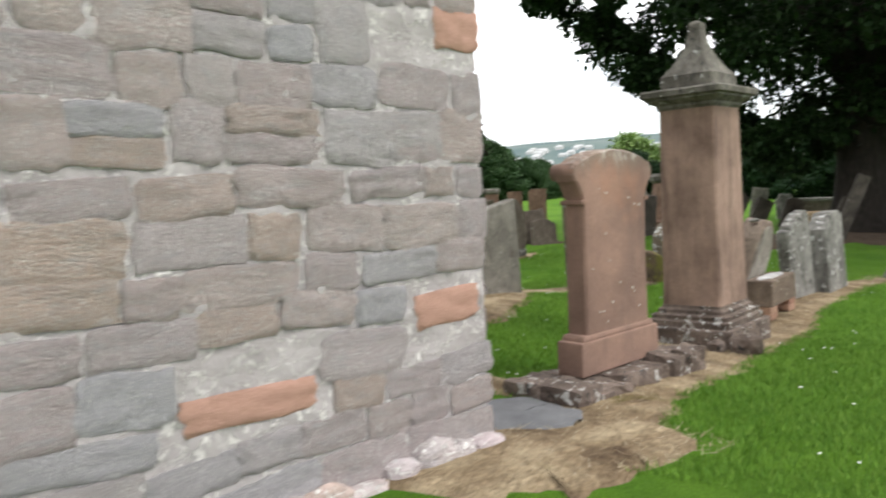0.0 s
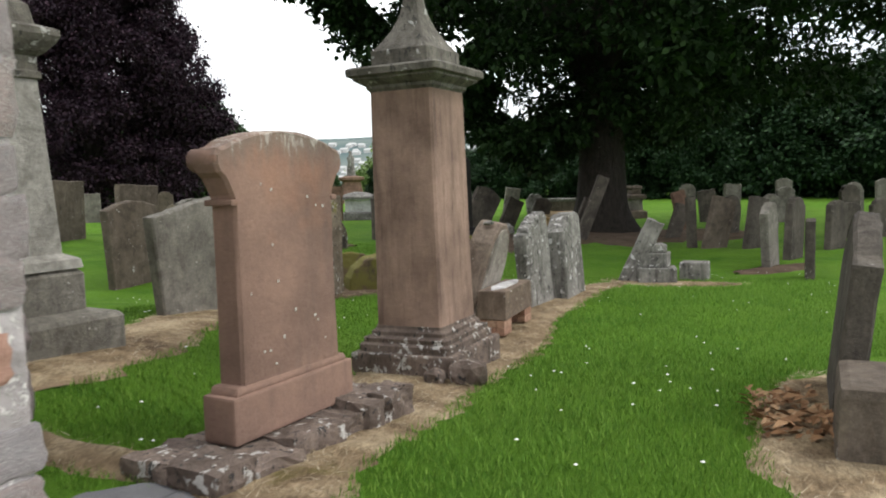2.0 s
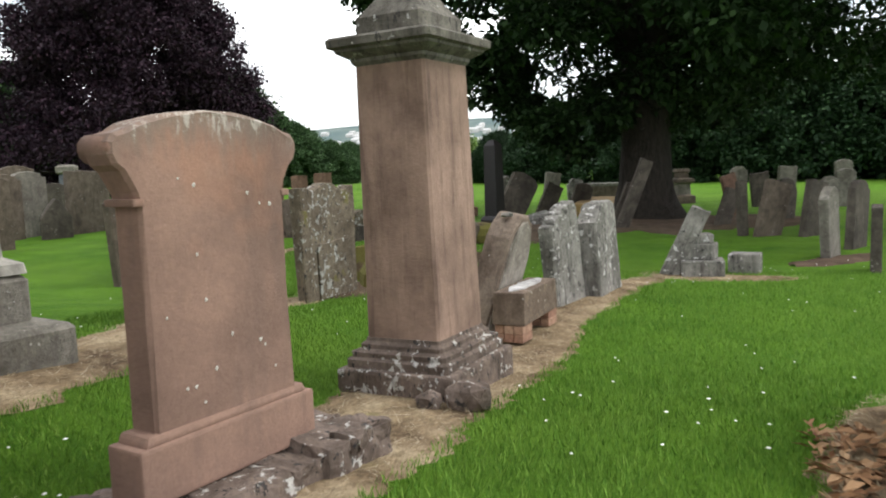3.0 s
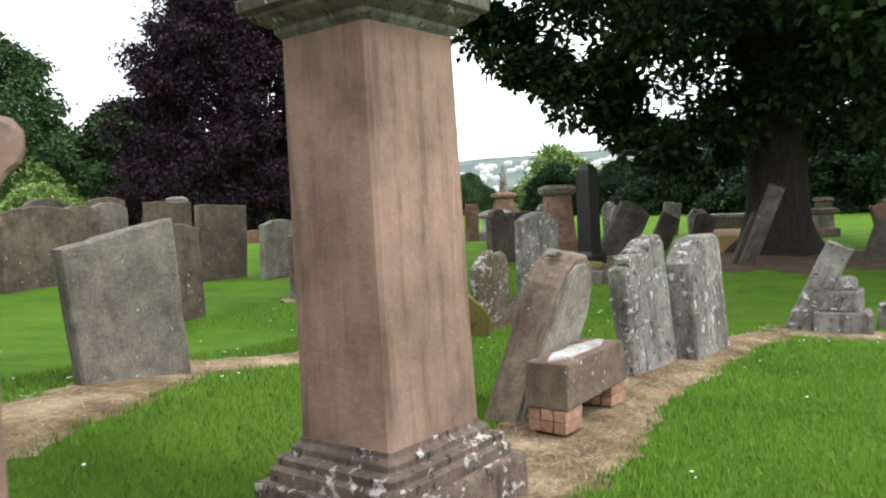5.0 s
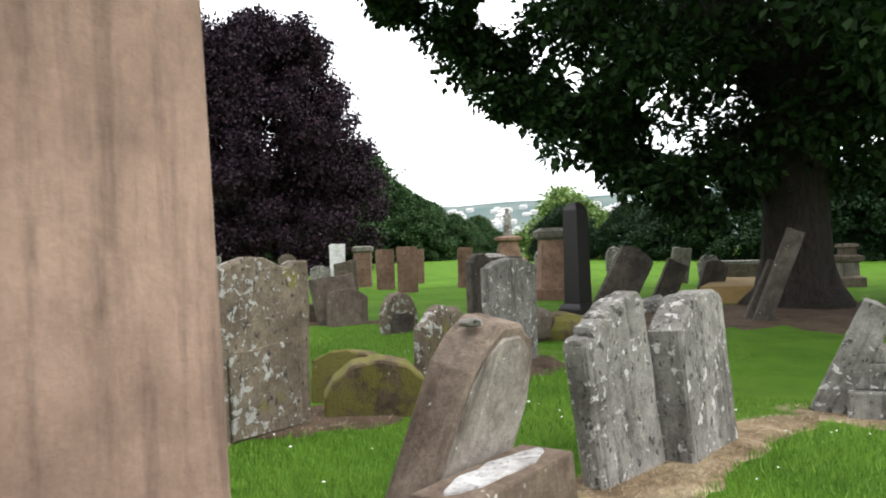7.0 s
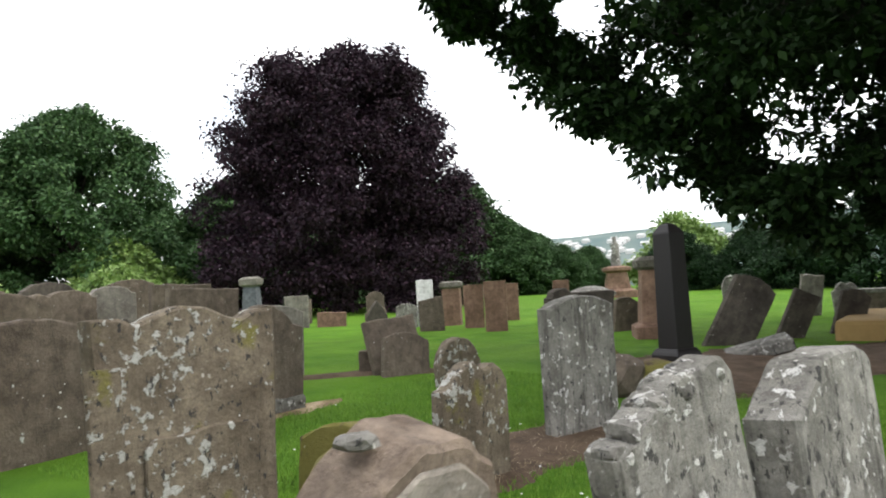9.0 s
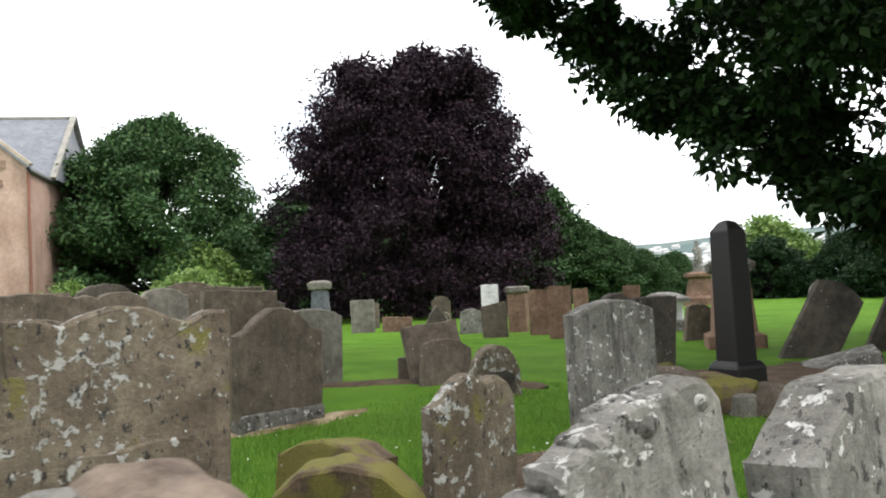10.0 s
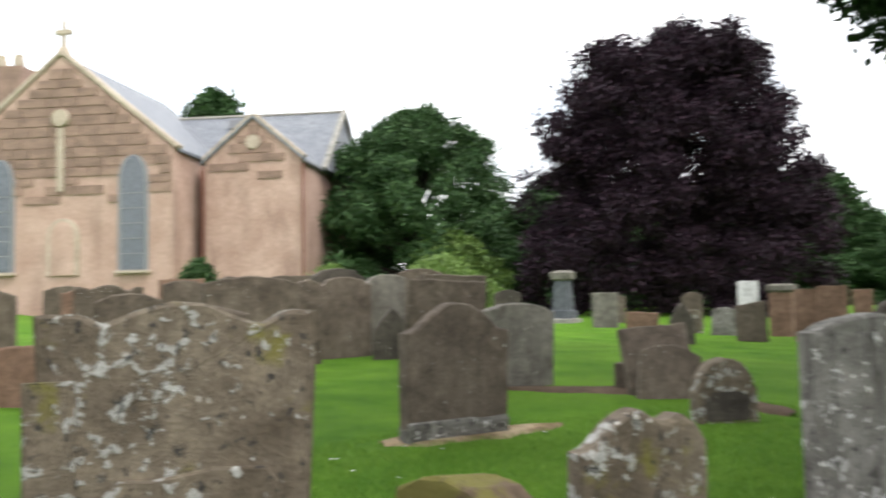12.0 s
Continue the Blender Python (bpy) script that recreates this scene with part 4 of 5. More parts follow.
# middle lawn
ogee = headstone(-6.17, 12.52, 96, 1.0, 1.07, 0.13, "ogee", BROWN, "brown headstone with an ogee top on the lawn", flare=0.06, side=1, group="middle lawn graves")
headstone(-8.40, 14.54, 92, 0.98, 0.98, 0.12, "segment", GREY, "grey round-shouldered headstone on the lawn", side=2, group="middle lawn graves")
headstone(-6.78, 10.62, 84, 0.92, 1.16, 0.13, "segment", BROWN, "brown round-topped headstone beside another", side=-3, flare=0.06, group="middle lawn graves")
headstone(-9.22, 14.0, 86, 1.05, 1.26, 0.13, "flat", BROWN, "broad flat-topped brown headstone", side=3, group="middle lawn graves")
headstone(-7.08, 15.55, 66, 0.75, 0.76, 0.12, "flat", BROWN, "brown headstone leaning back against another", side=-4, back=18, group="fallen stones")
headstone(-6.88, 15.42, 62, 0.64, 0.56, 0.14, "segment", BROWN, "low broken brown headstone leaning over", side=8, back=14, group="fallen stones")
headstone(-7.55, 15.5, 40, 0.34, 0.30, 0.22, "flat", BROWN, "small stone block beside fallen headstones", side=3, group="fallen stones")
rounded = headstone(-5.62, 14.88, 70, 0.56, 0.56, 0.16, "round", LICHENED, "small round-topped stone with a sunken panel", side=-2, group="middle lawn graves")
headstone(-5.46, 17.9, 80, 0.85, 0.98, 0.14, "slope", DARK, "dark headstone leaning along its row", side=7, group="middle lawn graves")
headstone(-12.9, 14.1, 95, 0.95, 1.32, 0.13, "shoulder", BROWN, "tall brown headstone in a far row", group="far row of graves")
headstone(-12.1, 14.6, 72, 0.62, 0.82, 0.12, "peak", DARK, "small dark pointed headstone in a row", group="far row of graves")
headstone(-13.2, 15.0, 88, 0.9, 1.36, 0.13, "shoulder", GREY, "grey lichened headstone with shoulders", group="far row of graves")
headstone(-12.5, 15.9, 92, 1.25, 1.34, 0.13, "flat", BROWN, "broad flat-topped brown headstone", side=2, group="far row of graves")
headstone(-10.28, 9.55, 86, 0.7, 0.66, 0.14, "flat", RUST, "low rusty-brown headstone in the grass", group="far row of graves")
headstone(-11.0, 10.6, 88, 0.8, 1.2, 0.13, "segment", BROWN, "brown headstone with a low arched top", group="far row of graves")
headstone(-11.4, 12.2, 86, 1.3, 1.32, 0.13, "segment", BROWN, "wide brown headstone with a low arched top", group="far row of graves")
headstone(-12.2, 13.0, 90, 0.9, 1.28, 0.13, "twin", BROWN, "brown double-topped headstone in a far row", group="far row of graves")
headstone(-14.5, 12.6, 88, 0.9, 1.35, 0.13, "ogee", BROWN, "brown ogee-topped headstone in a far row", group="far row of graves")
headstone(-14.6, 14.6, 95, 1.2, 1.5, 0.13, "round", DARK, "big dark round-topped headstone", group="far row of graves")
headstone(-15.2, 16.6, 90, 1.0, 1.5, 0.13, "segment", BROWN, "brown headstone in a far row", group="far row of graves")

foot = part("footing", rough_block(bmesh.new(), (0.97, 0.16, 0.2), 3.0, 6), PALE, ogee, "pale weathered band at the foot")
foot.matrix_basis = pose(0, 0, 0.05)
# Thin plate on the face; its dark colour imitates the shade inside a hollow.
hollow = part("sunken_panel", slab(bmesh.new(), [(-0.2, 0.02), (0.2, 0.02), (0.2, 0.2), (0.12, 0.27), (-0.12, 0.27), (-0.2, 0.2)], 0.012, 0.004, 0.003, 2), DARK, rounded, "thin dark plate imitating a shaded hollow")
hollow.matrix_basis = pose(0, -0.083, 0)


def granite_obelisk():
    t = thing("granite_obelisk", pose(-3.40, 15.85, ground_z(-3.40, 15.85), 0, 0, -20) @ Matrix.Diagonal((0.76, 0.76, 0.985, 1)), "polished black granite obelisk on a stepped base", "monument")
    part("shaft", lathe_square(bmesh.new(), [(0.175, 0.46), (0.155, 1.72), (0.148, 1.74), (0.08, 1.82), (0.02, 1.84)]), GRANITE, t)
    part("pedestal", lathe_square(bmesh.new(), [(0.25, 0.2), (0.25, 0.40), (0.235, 0.43), (0.2, 0.47)]), GRANITE, t)
    part("plinth", lathe_square(bmesh.new(), [(0.42, -0.2), (0.42, 0.17), (0.38, 0.2)]), GREY, t)
    return t


granite_obelisk()
for k, (x, y, s) in enumerate(((-3.95, 15.3, (0.8, 0.6, 0.5)), (-3.55, 15.6, (0.9, 0.5, 0.45)), (-3.2, 15.9, (0.6, 0.5, 0.35)), (-4.3, 15.9, (0.7, 0.4, 0.4)))):
    rock("kerb_boulder", x, y, s, 20 + k, MOSSY if k % 2 else BROWN, "mossy boulder lying at the foot of an obelisk", turn=30 * k)

# heap of broken stones beyond the lawn
pile = [((0.52, 0.42, 0.25), (0.16, 12.6, -0.38), 4), ((0.40, 0.36, 0.2), (0.13, 12.66, -0.13), -8), ((0.30, 0.28, 0.12), (0.13, 12.66, 0.07), 10), ((0.38, 0.3, 0.3), (0.68, 13.0, -0.40), -12)]
for size, at, turn in pile:
    ob = part("broken_block", block(bmesh.new(), size, (0, 0, 0), 0.02), PALE)
    ob.matrix_world = pose(*at, 0, 0, turn)
    tagged(ob, "pale squared stone block heaped with others", "stone block", "heap of blocks")
headstone(-0.24, 12.6, -6, 0.24, 0.94, 0.16, "flat", PALE, "pale stone post leaning against a heap of blocks", side=25, deep=0.02)

# leaning stone beside the path
t_rs = thing("leaning_headstone", pose(1.22, 6.15, ground_z(1.2, 6.1), 0, 0, 80), "dark headstone leaning beside a low brown block", "gravestone")
part("stone_body", slab(bmesh.new(), outline_of(1.25, 1.12, "ogee", 0.2, 0.0, 0.01, 77), 0.14, 0.02, 0.008, 5), DARK, t_rs).matrix_basis = pose(0.1, 0.0, 0, 6, 0, 0)
bm = bmesh.new()
block(bm, (0.66, 0.44, 0.58), (-0.86, -0.16, -0.16), 0.05, top=0.92)
part("base_block", bm, BROWN, t_rs)
rng = random.Random(3)
dead = []
for k in range(220):
    a, l = rng.uniform(0, 6.28), rng.uniform(0.04, 0.11)
    x, y = 0.9 + rng.uniform(-0.2, 0.16), 5.75 + rng.uniform(-0.5, 0.5)
    z = bumpy(x, y) + rng.uniform(0.01, 0.09)
    dead.append((x, y, z, a, l))
vs, fs = [], []
for n, (x, y, z, a, l) in enumerate(dead):
    c, s = math.cos(a), math.sin(a)
    vs += [(x, y, z), (x + c * l * 0.5 - s * l * 0.22, y + s * l * 0.5 + c * l * 0.22, z + l * 0.3), (x + c * l, y + s * l, z + 0.02), (x + c * l * 0.5 + s * l * 0.22, y + s * l * 0.5 - c * l * 0.22, z + l * 0.15)]
    fs.append((4 * n, 4 * n + 1, 4 * n + 2, 4 * n + 3))
tagged(sheet("dead_fern", vs, fs, BROWNLEAF), "dry brown fern and dock leaves beside a leaning stone", "dead plants", kind="stuff")

# ---- far stones ----
FAR = [  # x, y, width direction, w, h, top, material, side
    (-18.57, 24.1, 40, 0.72, 1.0, "flat", GREY, 0), (-20.4, 26.0, 40, 0.6, 0.9, "segment", BROWN, 0), (-17.6, 24.6, 30, 0.9, 0.45, "flat", RUST, 2),
    (-12.8, 21.4, 60, 0.5, 0.86, "peak", DARK, 0), (-15.2, 24.0, 35, 0.6, 0.62, "worn", LICHENED, -3), (-14.2, 24.1, 40, 0.6, 0.66, "segment", PALE, 4),
    (-12.5, 23.1, 35, 0.62, 0.85, "slope", BROWN, -2), (-11.8, 23.95, 30, 0.5, 1.1, "flat", RUST, 0), (-10.5, 23.0, 30, 0.52, 1.18, "flat", RUST, 0),
    (-12.3, 26.5, 30, 0.4, 1.05, "flat", RUST, 0), (-9.9, 25.0, 30, 0.4, 1.1, "flat", RUST, 2), (-16.5, 25.4, 40, 0.55, 1.0, "shoulder", BROWN, 0),
    (-7.4, 23.2, 60, 0.6, 0.72, "segment", BROWN, 10), (-6.9, 23.9, 60, 0.5, 0.85, "flat", BROWN, -10), (-5.6, 17.3, 80, 0.55, 1.0, "shoulder", DARK, 0),
    (-4.35, 20.4, 42, 0.72, 1.2, "segment", DARK, 30), (-3.8, 22.0, 40, 0.45, 0.85, "flat", DARK, 26), (-3.1, 23.0, 30, 0.5, 0.8, "segment", DARK, 18),
    (-5.4, 24.4, 50, 0.4, 0.95, "round", PALE, 3), (-8.4, 27.0, 40, 0.5, 1.0, "round", PALE, 0), (-6.4, 27.5, 30, 0.5, 1.0, "round", PALE, -4),
    (-4.6, 27.0, 30, 0.5, 0.95, "flat", GREY, 8), (-3.6, 26.0, 30, 0.5, 0.8, "worn", PALE, -5),
    (1.87, 14.5, 70, 0.6, 1.03, "segment", GREY, -12), (2.21, 13.15, 80, 0.5, 0.82, "flat", DARK, 0), (2.35, 15.6, 60, 0.55, 1.04, "shoulder", DARK, 6),
    (1.9, 17.4, 50, 0.5, 0.98, "flat", DARK, 12), (1.2, 17.4, 40, 0.55, 1.0, "flat", BROWN, 16), (0.8, 17.4, 40, 0.18, 1.0, "flat", DARK, -3),
    (0.45, 19.4, 40, 0.34, 0.8, "flat", DARK, 22), (4.6, 19.6, 30, 0.45, 0.8, "shoulder", DARK, 0), (4.0, 19.5, 30, 0.5, 0.75, "segment", DARK, 0),
    (2.8, 22.2, 20, 0.4, 0.85, "segment", GREY, 0), (0.8, 21.8, 30, 0.35, 1.0, "flat", RUST, -14), (1.7, 20.6, 30, 0.5, 0.9, "round", DARK, 6),
    (3.3, 17.2, 50, 0.55, 0.9, "segment", DARK, 4), (3.4, 24.3, 20, 0.5, 0.95, "segment", GREY, 2), (4.8, 23.2, 20, 0.5, 1.0, "shoulder", DARK, -3),
    (5.8, 21.0, 20, 0.5, 0.9, "flat", GREY, 2), (6.6, 23.8, 15, 0.5, 1.0, "segment", DARK, 0), (5.4, 25.6, 15, 0.5, 1.0, "round", GREY, -2),
    (2.2, 26.2, 20, 0.5, 1.0, "flat", GREY, 3), (3.9, 28.0, 20, 0.5, 1.1, "segment", GREY, 0), (7.9, 26.0, 10, 0.6, 1.0, "flat", DARK, 0),
    (1.0, 27.5, 20, 0.5, 1.0, "shoulder", GREY, 0), (6.9, 28.8, 15, 0.5, 1.0, "segment", GREY, 0), (9.0, 23.5, 10, 0.6, 1.0, "segment", DARK, 2),
    (7.2, 19.4, 20, 0.55, 0.95, "segment", DARK, -2), (8.6, 20.8, 10, 0.5, 0.9, "flat", BROWN, 0), (1.5, 24.6, 20, 0.5, 0.9, "flat", DARK, -6),
    (-17.4, 14.6, 90, 0.9, 1.4, "flat", BROWN, 0), (-16.8, 12.2, 88, 0.8, 1.3, "segment", BROWN, 0), (-16.0, 10.4, 88, 0.8, 1.25, "segment", RUST, 0),
    (-18.4, 17.8, 80, 0.8, 1.3, "round", BROWN, 0), (-17.9, 20.4, 60, 0.7, 1.1, "segment", DARK, 0), (-13.9, 10.6, 86, 1.0, 1.3, "scroll", BROWN, 0),
    (-19.5, 12.6, 88, 1.0, 1.35, "flat", RUST, 0), (-13.6, 8.9, 84, 0.9, 1.2, "segment", BROWN, 0), (-18.9, 10.2, 86, 0.9, 1.3, "segment", BROWN, 0),
]
WORD = {"flat": "flat-topped", "segment": "low-arched", "round": "round-topped", "shoulder": "shouldered", "slope": "sloping-topped", "peak": "pointed", "worn": "worn", "scroll": "scroll-topped", "twin": "twin-topped", "ogee": "ogee-topped"}
TONE = {DARK: "dark", GREY: "grey", BROWN: "brown", RUST: "reddish sandstone", PALE: "pale lichened", LICHENED: "lichen-crusted"}
for x, y, ang, w, h, top, mat, side in FAR:
    headstone(x, y, ang, w, h, 0.13, top, mat, f"{TONE[mat]} {WORD[top]} headstone" + (" leaning sideways" if abs(side) > 5 else " standing upright") + " on the lawn", side=side, group="distant graves")


def small_monument(x, y, rings, splits, mats, names, label, turn=30):
    t = thing("pedestal_monument", pose(x, y, ground_z(x, y), 0, 0, turn), label, "monument")
    for (a, b), m, nm in zip(splits, mats, names):
        part(nm, lathe_square(bmesh.new(), rings[a:b]), m, t)
    return t


small_monument(-21.8, 25.0, [(0.46, -0.2), (0.46, 0.12), (0.36, 0.14), (0.34, 0.38), (0.28, 0.42), (0.22, 1.36), (0.31, 1.42), (0.33, 1.62), (0.2, 1.7)], [(0, 3), (2, 5), (4, 6), (5, 9)], [PALE_SHAFT, BLUEGREY, BLUEGREY, GREY], ["step", "plinth", "shaft", "capital"], "blue-grey granite pedestal monument with a broad cap")
small_monument(-13.2, 24.9, [(0.24, -0.2), (0.24, 1.0), (0.30, 1.05), (0.30, 1.16), (0.2, 1.2)], [(0, 2), (1, 5)], [RUST, CAPSTONE], ["shaft", "cap"], "reddish sandstone pillar with a flat cap")
small_monument(-6.12, 22.0, [(0.48, -0.2), (0.48, 0.22), (0.36, 0.28), (0.29, 1.28), (0.38, 1.34), (0.40, 1.46), (0.28, 1.54)], [(0, 3), (2, 4), (3, 7)], [RUST, RUST, CAPSTONE], ["plinth", "shaft", "cap"], "square brown sandstone pillar with a moulded cap")
small_monument(-9.4, 25.7, [(0.55, -0.2), (0.55, 0.2), (0.4, 0.25), (0.4, 0.62), (0.58, 0.66), (0.58, 0.74), (0.3, 0.86), (0.1, 0.9)], [(0, 3), (2, 5), (4, 8)], [PALE, WHITE, PALE], ["step", "chest", "lid"], "pale table tomb with a sloped lid")
small_monument(-15.4, 40.0, [(0.8, -0.3), (0.8, 0.3), (0.55, 0.4), (0.42, 1.1), (0.6, 1.2), (0.6, 1.32), (0.3, 1.4)], [(0, 3), (2, 4), (3, 7)], [RUST, RUST, RUST], ["step", "shaft", "cap"], "tall red sandstone pedestal carrying a statue")
bm = bmesh.new()
tube(bm, [(0, 0, 0), (0, 0, 0.35), (0.02, 0, 0.7), (0, 0, 0.95), (0, 0, 1.1), (0, 0, 1.3)], [0.24, 0.2, 0.16, 0.2, 0.08, 0.1], 10)
st = part("statue", bm, PALE)
st.matrix_world = pose(-15.4, 40.0, ground_z(-15.4, 40) + 1.39)
tagged(st, "weathered stone statue standing on a pedestal", "statue")
ob = part("headstone", slab(bmesh.new(), outline_of(0.46, 1.28, "flat"), 0.1, 0.012, 0.001, 8), WHITE)
ob.matrix_world = pose(-13.9, 24.6, ground_z(-13.9, 24.6), 0, 0, 38)
tagged(ob, "clean white marble headstone standing before a dark tree", "gravestone", "distant graves")

bm = bmesh.new()
block(bm, (0.9, 0.5, 0.16), (0, 0, 0), 0.02)
fs_ob = part("fallen_slab", bm, PALE)
fs_ob.matrix_world = pose(-3.55, 19.4, ground_z(-3.5, 19.4) + 0.0, 8, -14, 25)
tagged(fs_ob, "pale broken slab lying on shaded earth", "grave slab")
small_monument(-0.6, 26.5, [(0.3, -0.2), (0.3, 0.2), (0.2, 0.25), (0.19, 0.55), (0.28, 0.6), (0.28, 0.7), (0.16, 0.74), (0.15, 0.88), (0.2, 0.92), (0.16, 1.0)], [(0, 3), (2, 5), (4, 10)], [BROWN, GREY, BROWN], ["step", "chest", "lid"], "small stacked chest tomb beyond the oak")

# flat ledger under the oak and the rail-like kerb behind it
bm = bmesh.new()
block(bm, (1.35, 3.2, 0.62), (0, 0, 0), 0.08, top=0.97)
lg = part("table_grave", bm, GOLDMOSS)
lg.matrix_world = pose(-2.45, 23.2, ground_z(-3.0, 23.0) - 0.30, 0, 0, 4)
tagged(lg, "broad flat grave slab overgrown with golden moss", "grave slab")
bm = bmesh.new()
block(bm, (3.4, 0.5, 0.1), (0, 0, 0), 0.02)
lg = part("ledger_stone", bm, PALE)
lg.matrix_world = pose(-2.6, 29.0, ground_z(-3, 29) + 0.42, 0, 0, 8)
bm = bmesh.new()
block(bm, (3.2, 0.4, 0.7), (0, 0, -0.25), 0.02)
lb = part("ledger_base", bm, BROWN, lg)
lb.matrix_basis = pose(0, 0, -0.40)
tagged(lg, "long pale ledger stone on a low base", "grave slab")
# Grey slab in the dark stone material, so the oak's shade is in its colour.
headstone(-1.50, 18.75, 25, 0.26, 1.5, 0.12, "flat", DARK, "tall grey slab leaning against an oak trunk", side=22, deep=0.03)
headstone(-1.70, 19.0, 25, 0.2, 1.0, 0.12, "flat", DARK, "dark slab leaning against an oak trunk", side=24, deep=0.03)


# ---- church across the churchyard ----
def build_church():
    base = Matrix.Translation((-39.15, 21.7, 0.12)) @ Matrix.Rotation(radians(55), 4, "Z")
    # local x runs along the fronts, local -y towards the graves
    ch = thing("church", base, "pink sandstone church with slate roofs and lancet windows", "church")

    def gable_wall(name, x0, x1, eave, apex, y, mat, deep=0.5):
        mid = (x0 + x1) / 2
        b = bmesh.new()
        slab(b, [(x0, 0), (x1, 0), (x1, eave), (mid, apex), (x0, eave)], deep, 0.03, 0.0)
        o = part(name, b, mat, ch)
        o.matrix_basis = pose(0, y + deep / 2, 0)
        return o

    def roof_pair(x0, x1, eave, apex, y0, y1, over=0.25):
        mid = (x0 + x1) / 2
        for sx in (-1, 1):
            xe = x0 - over if sx < 0 else x1 + over
            drop = (apex - eave) / ((x1 - x0) / 2) * over
            b = bmesh.new()
            q = [(xe, y0, eave - drop), (mid, y0, apex), (mid, y1, apex), (xe, y1, eave - drop)]
            lo, hi = [b.verts.new(p) for p in q], [b.verts.new((p[0], p[1], p[2] + 0.14)) for p in q]
            b.faces.new(lo), b.faces.new(hi)
            for n in range(4):
                b.faces.new((lo[n], lo[(n + 1) % 4], hi[(n + 1) % 4], hi[n]))
            bmesh.ops.recalc_face_normals(b, faces=b.faces[:])
            part("roof", b, SLATE, ch)

    def lancet(x, z0, z1, w, y):
        pts = [(-w / 2, 0), (w / 2, 0)]
        spring, n = (z1 - z0) * 0.78, 9
        for k in range(n):
            f = k / (n - 1)
            pts.append((w / 2 * math.cos(f * math.pi / 2) ** 0.9, spring + (z1 - z0 - spring) * math.sin(f * math.pi / 2)))
        for k in range(n - 2, -1, -1):
            f = k / (n - 1)
            pts.append((-w / 2 * math.cos(f * math.pi / 2) ** 0.9, spring + (z1 - z0 - spring) * math.sin(f * math.pi / 2)))
        wd = part("window", slab(bmesh.new(), [(px * 1.32, pz * 1.035 - 0.12) for px, pz in pts], 0.14, 0.03, 0.0), LEAD, ch, "lancet window with pale stone surround")
        wd.matrix_basis = pose(x, y - 0.02, z0)
        pane = part("pane", slab(bmesh.new(), pts, 0.05, 0.01, 0.0), GLASS, wd)
        pane.matrix_basis = pose(0, -0.075, 0)
        b = bmesh.new()
        for k in range(1, 6):
            block(b, (w * 0.98, 0.03, 0.045), (0, -0.11, (z1 - z0) * k / 7.5), 0.0)
        part("glazing_bar", b, LEAD, wd)
        b = bmesh.new()
        block(b, (w * 1.5, 0.3, 0.14), (0, -0.08, -0.2), 0.02)
        part("sill", b, CHURCH_DRESS, wd)

    # wing with the small gable
    gable_wall("gable_wall", -5.2, 0.0, 7.75, 9.95, 0.0, CHURCH_STONE)
    b = bmesh.new()
    block(b, (0.5, 6.5, 7.7), (-0.25, 3.75, 0), 0.02)
    part("side_wall", b, CHURCH_STONE, ch)
    roof_pair(-5.2, 0.0, 7.75, 9.95, -0.15, 9.0, 0.18)
    b = bmesh.new()
    tube(b, [(0.12, -0.3, 7.62), (0.12, 7.0, 7.62)], [0.11, 0.11], 8, 0)
    part("gutter", b, LEAD, ch)
    for px, py in ((0.05, -0.12), (-5.25, -0.12), (-5.9, 1.0)):
        b = bmesh.new()
        tube(b, [(px, py, 0), (px, py, 7.5)], [0.07, 0.07], 8, 0)
        part("drainpipe", b, RUSTPIPE, ch)
    b = bmesh.new()
    bmesh.ops.create_cone(b, cap_ends=True, segments=24, radius1=0.42, radius2=0.36, depth=0.16, matrix=pose(-2.6, -0.05, 8.7, 90))
    part("roundel", b, CHURCH_DRESS, ch)
    for sx in (-1, 1):
        b = bmesh.new()
        slope = math.degrees(math.atan2(2.2, 2.6))
        block(b, (3.45, 0.45, 0.16), (0, 0, 0), 0.02)
        o = part("coping", b, CHURCH_DRESS, ch)
        o.matrix_basis = pose(-2.6 + sx * 1.33, 0.12, 8.95, 0, sx * slope, 0)

    # large gabled front
    x0, x1, eave, apex, yf = -17.9, -5.9, 8.2, 13.1, -2.0
    gable_wall("gable_wall", x0, x1, eave, apex, yf, CHURCH_STONE)
    roof_pair(x0, x1, eave, apex - 0.05, yf + 0.3, 9.0, 0.2)
    b = bmesh.new()
    block(b, (0.5, 9.0, 8.1), (x1 - 0.25, yf + 5.0, 0), 0.02)
    part("side_wall", b, CHURCH_STONE, ch)
    rng = random.Random(8)
    # coursed upper stonework, each stone a little proud of the wall
    me = bpy.data.meshes.new("stone")
    bs = block(bmesh.new(), (1, 1, 1), (0, 0, 0), 0.0)
    bs.to_mesh(me)
    bs.free()
    me.materials.append(CHURCH_UPPER)

    def courses(mid, half_low, z, eave, apex, y, full):
        while z < apex - 0.6:
            h = rng.uniform(0.4, 0.58)
            half = half_low if z + h < eave else half_low * (apex - z - h) / (apex - eave)
            x = -half + rng.uniform(0.02, 0.25)
            while x < half - 0.35:
                w = min(rng.uniform(0.7, 1.7), half - x)
                if rng.random() < (z - full + 2.5) / 2.5:
                    st = new("stone", me)
                    st.parent = ch
                    st.matrix_basis = pose(mid + x + w / 2, y - 0.01, z) @ Matrix.Diagonal((w - 0.05, 0.08 + rng.uniform(0, 0.05), h - 0.06, 1))
                x += w
            z += h

    courses(-11.9, 5.9, 5.6, eave, apex, yf, 7.2)
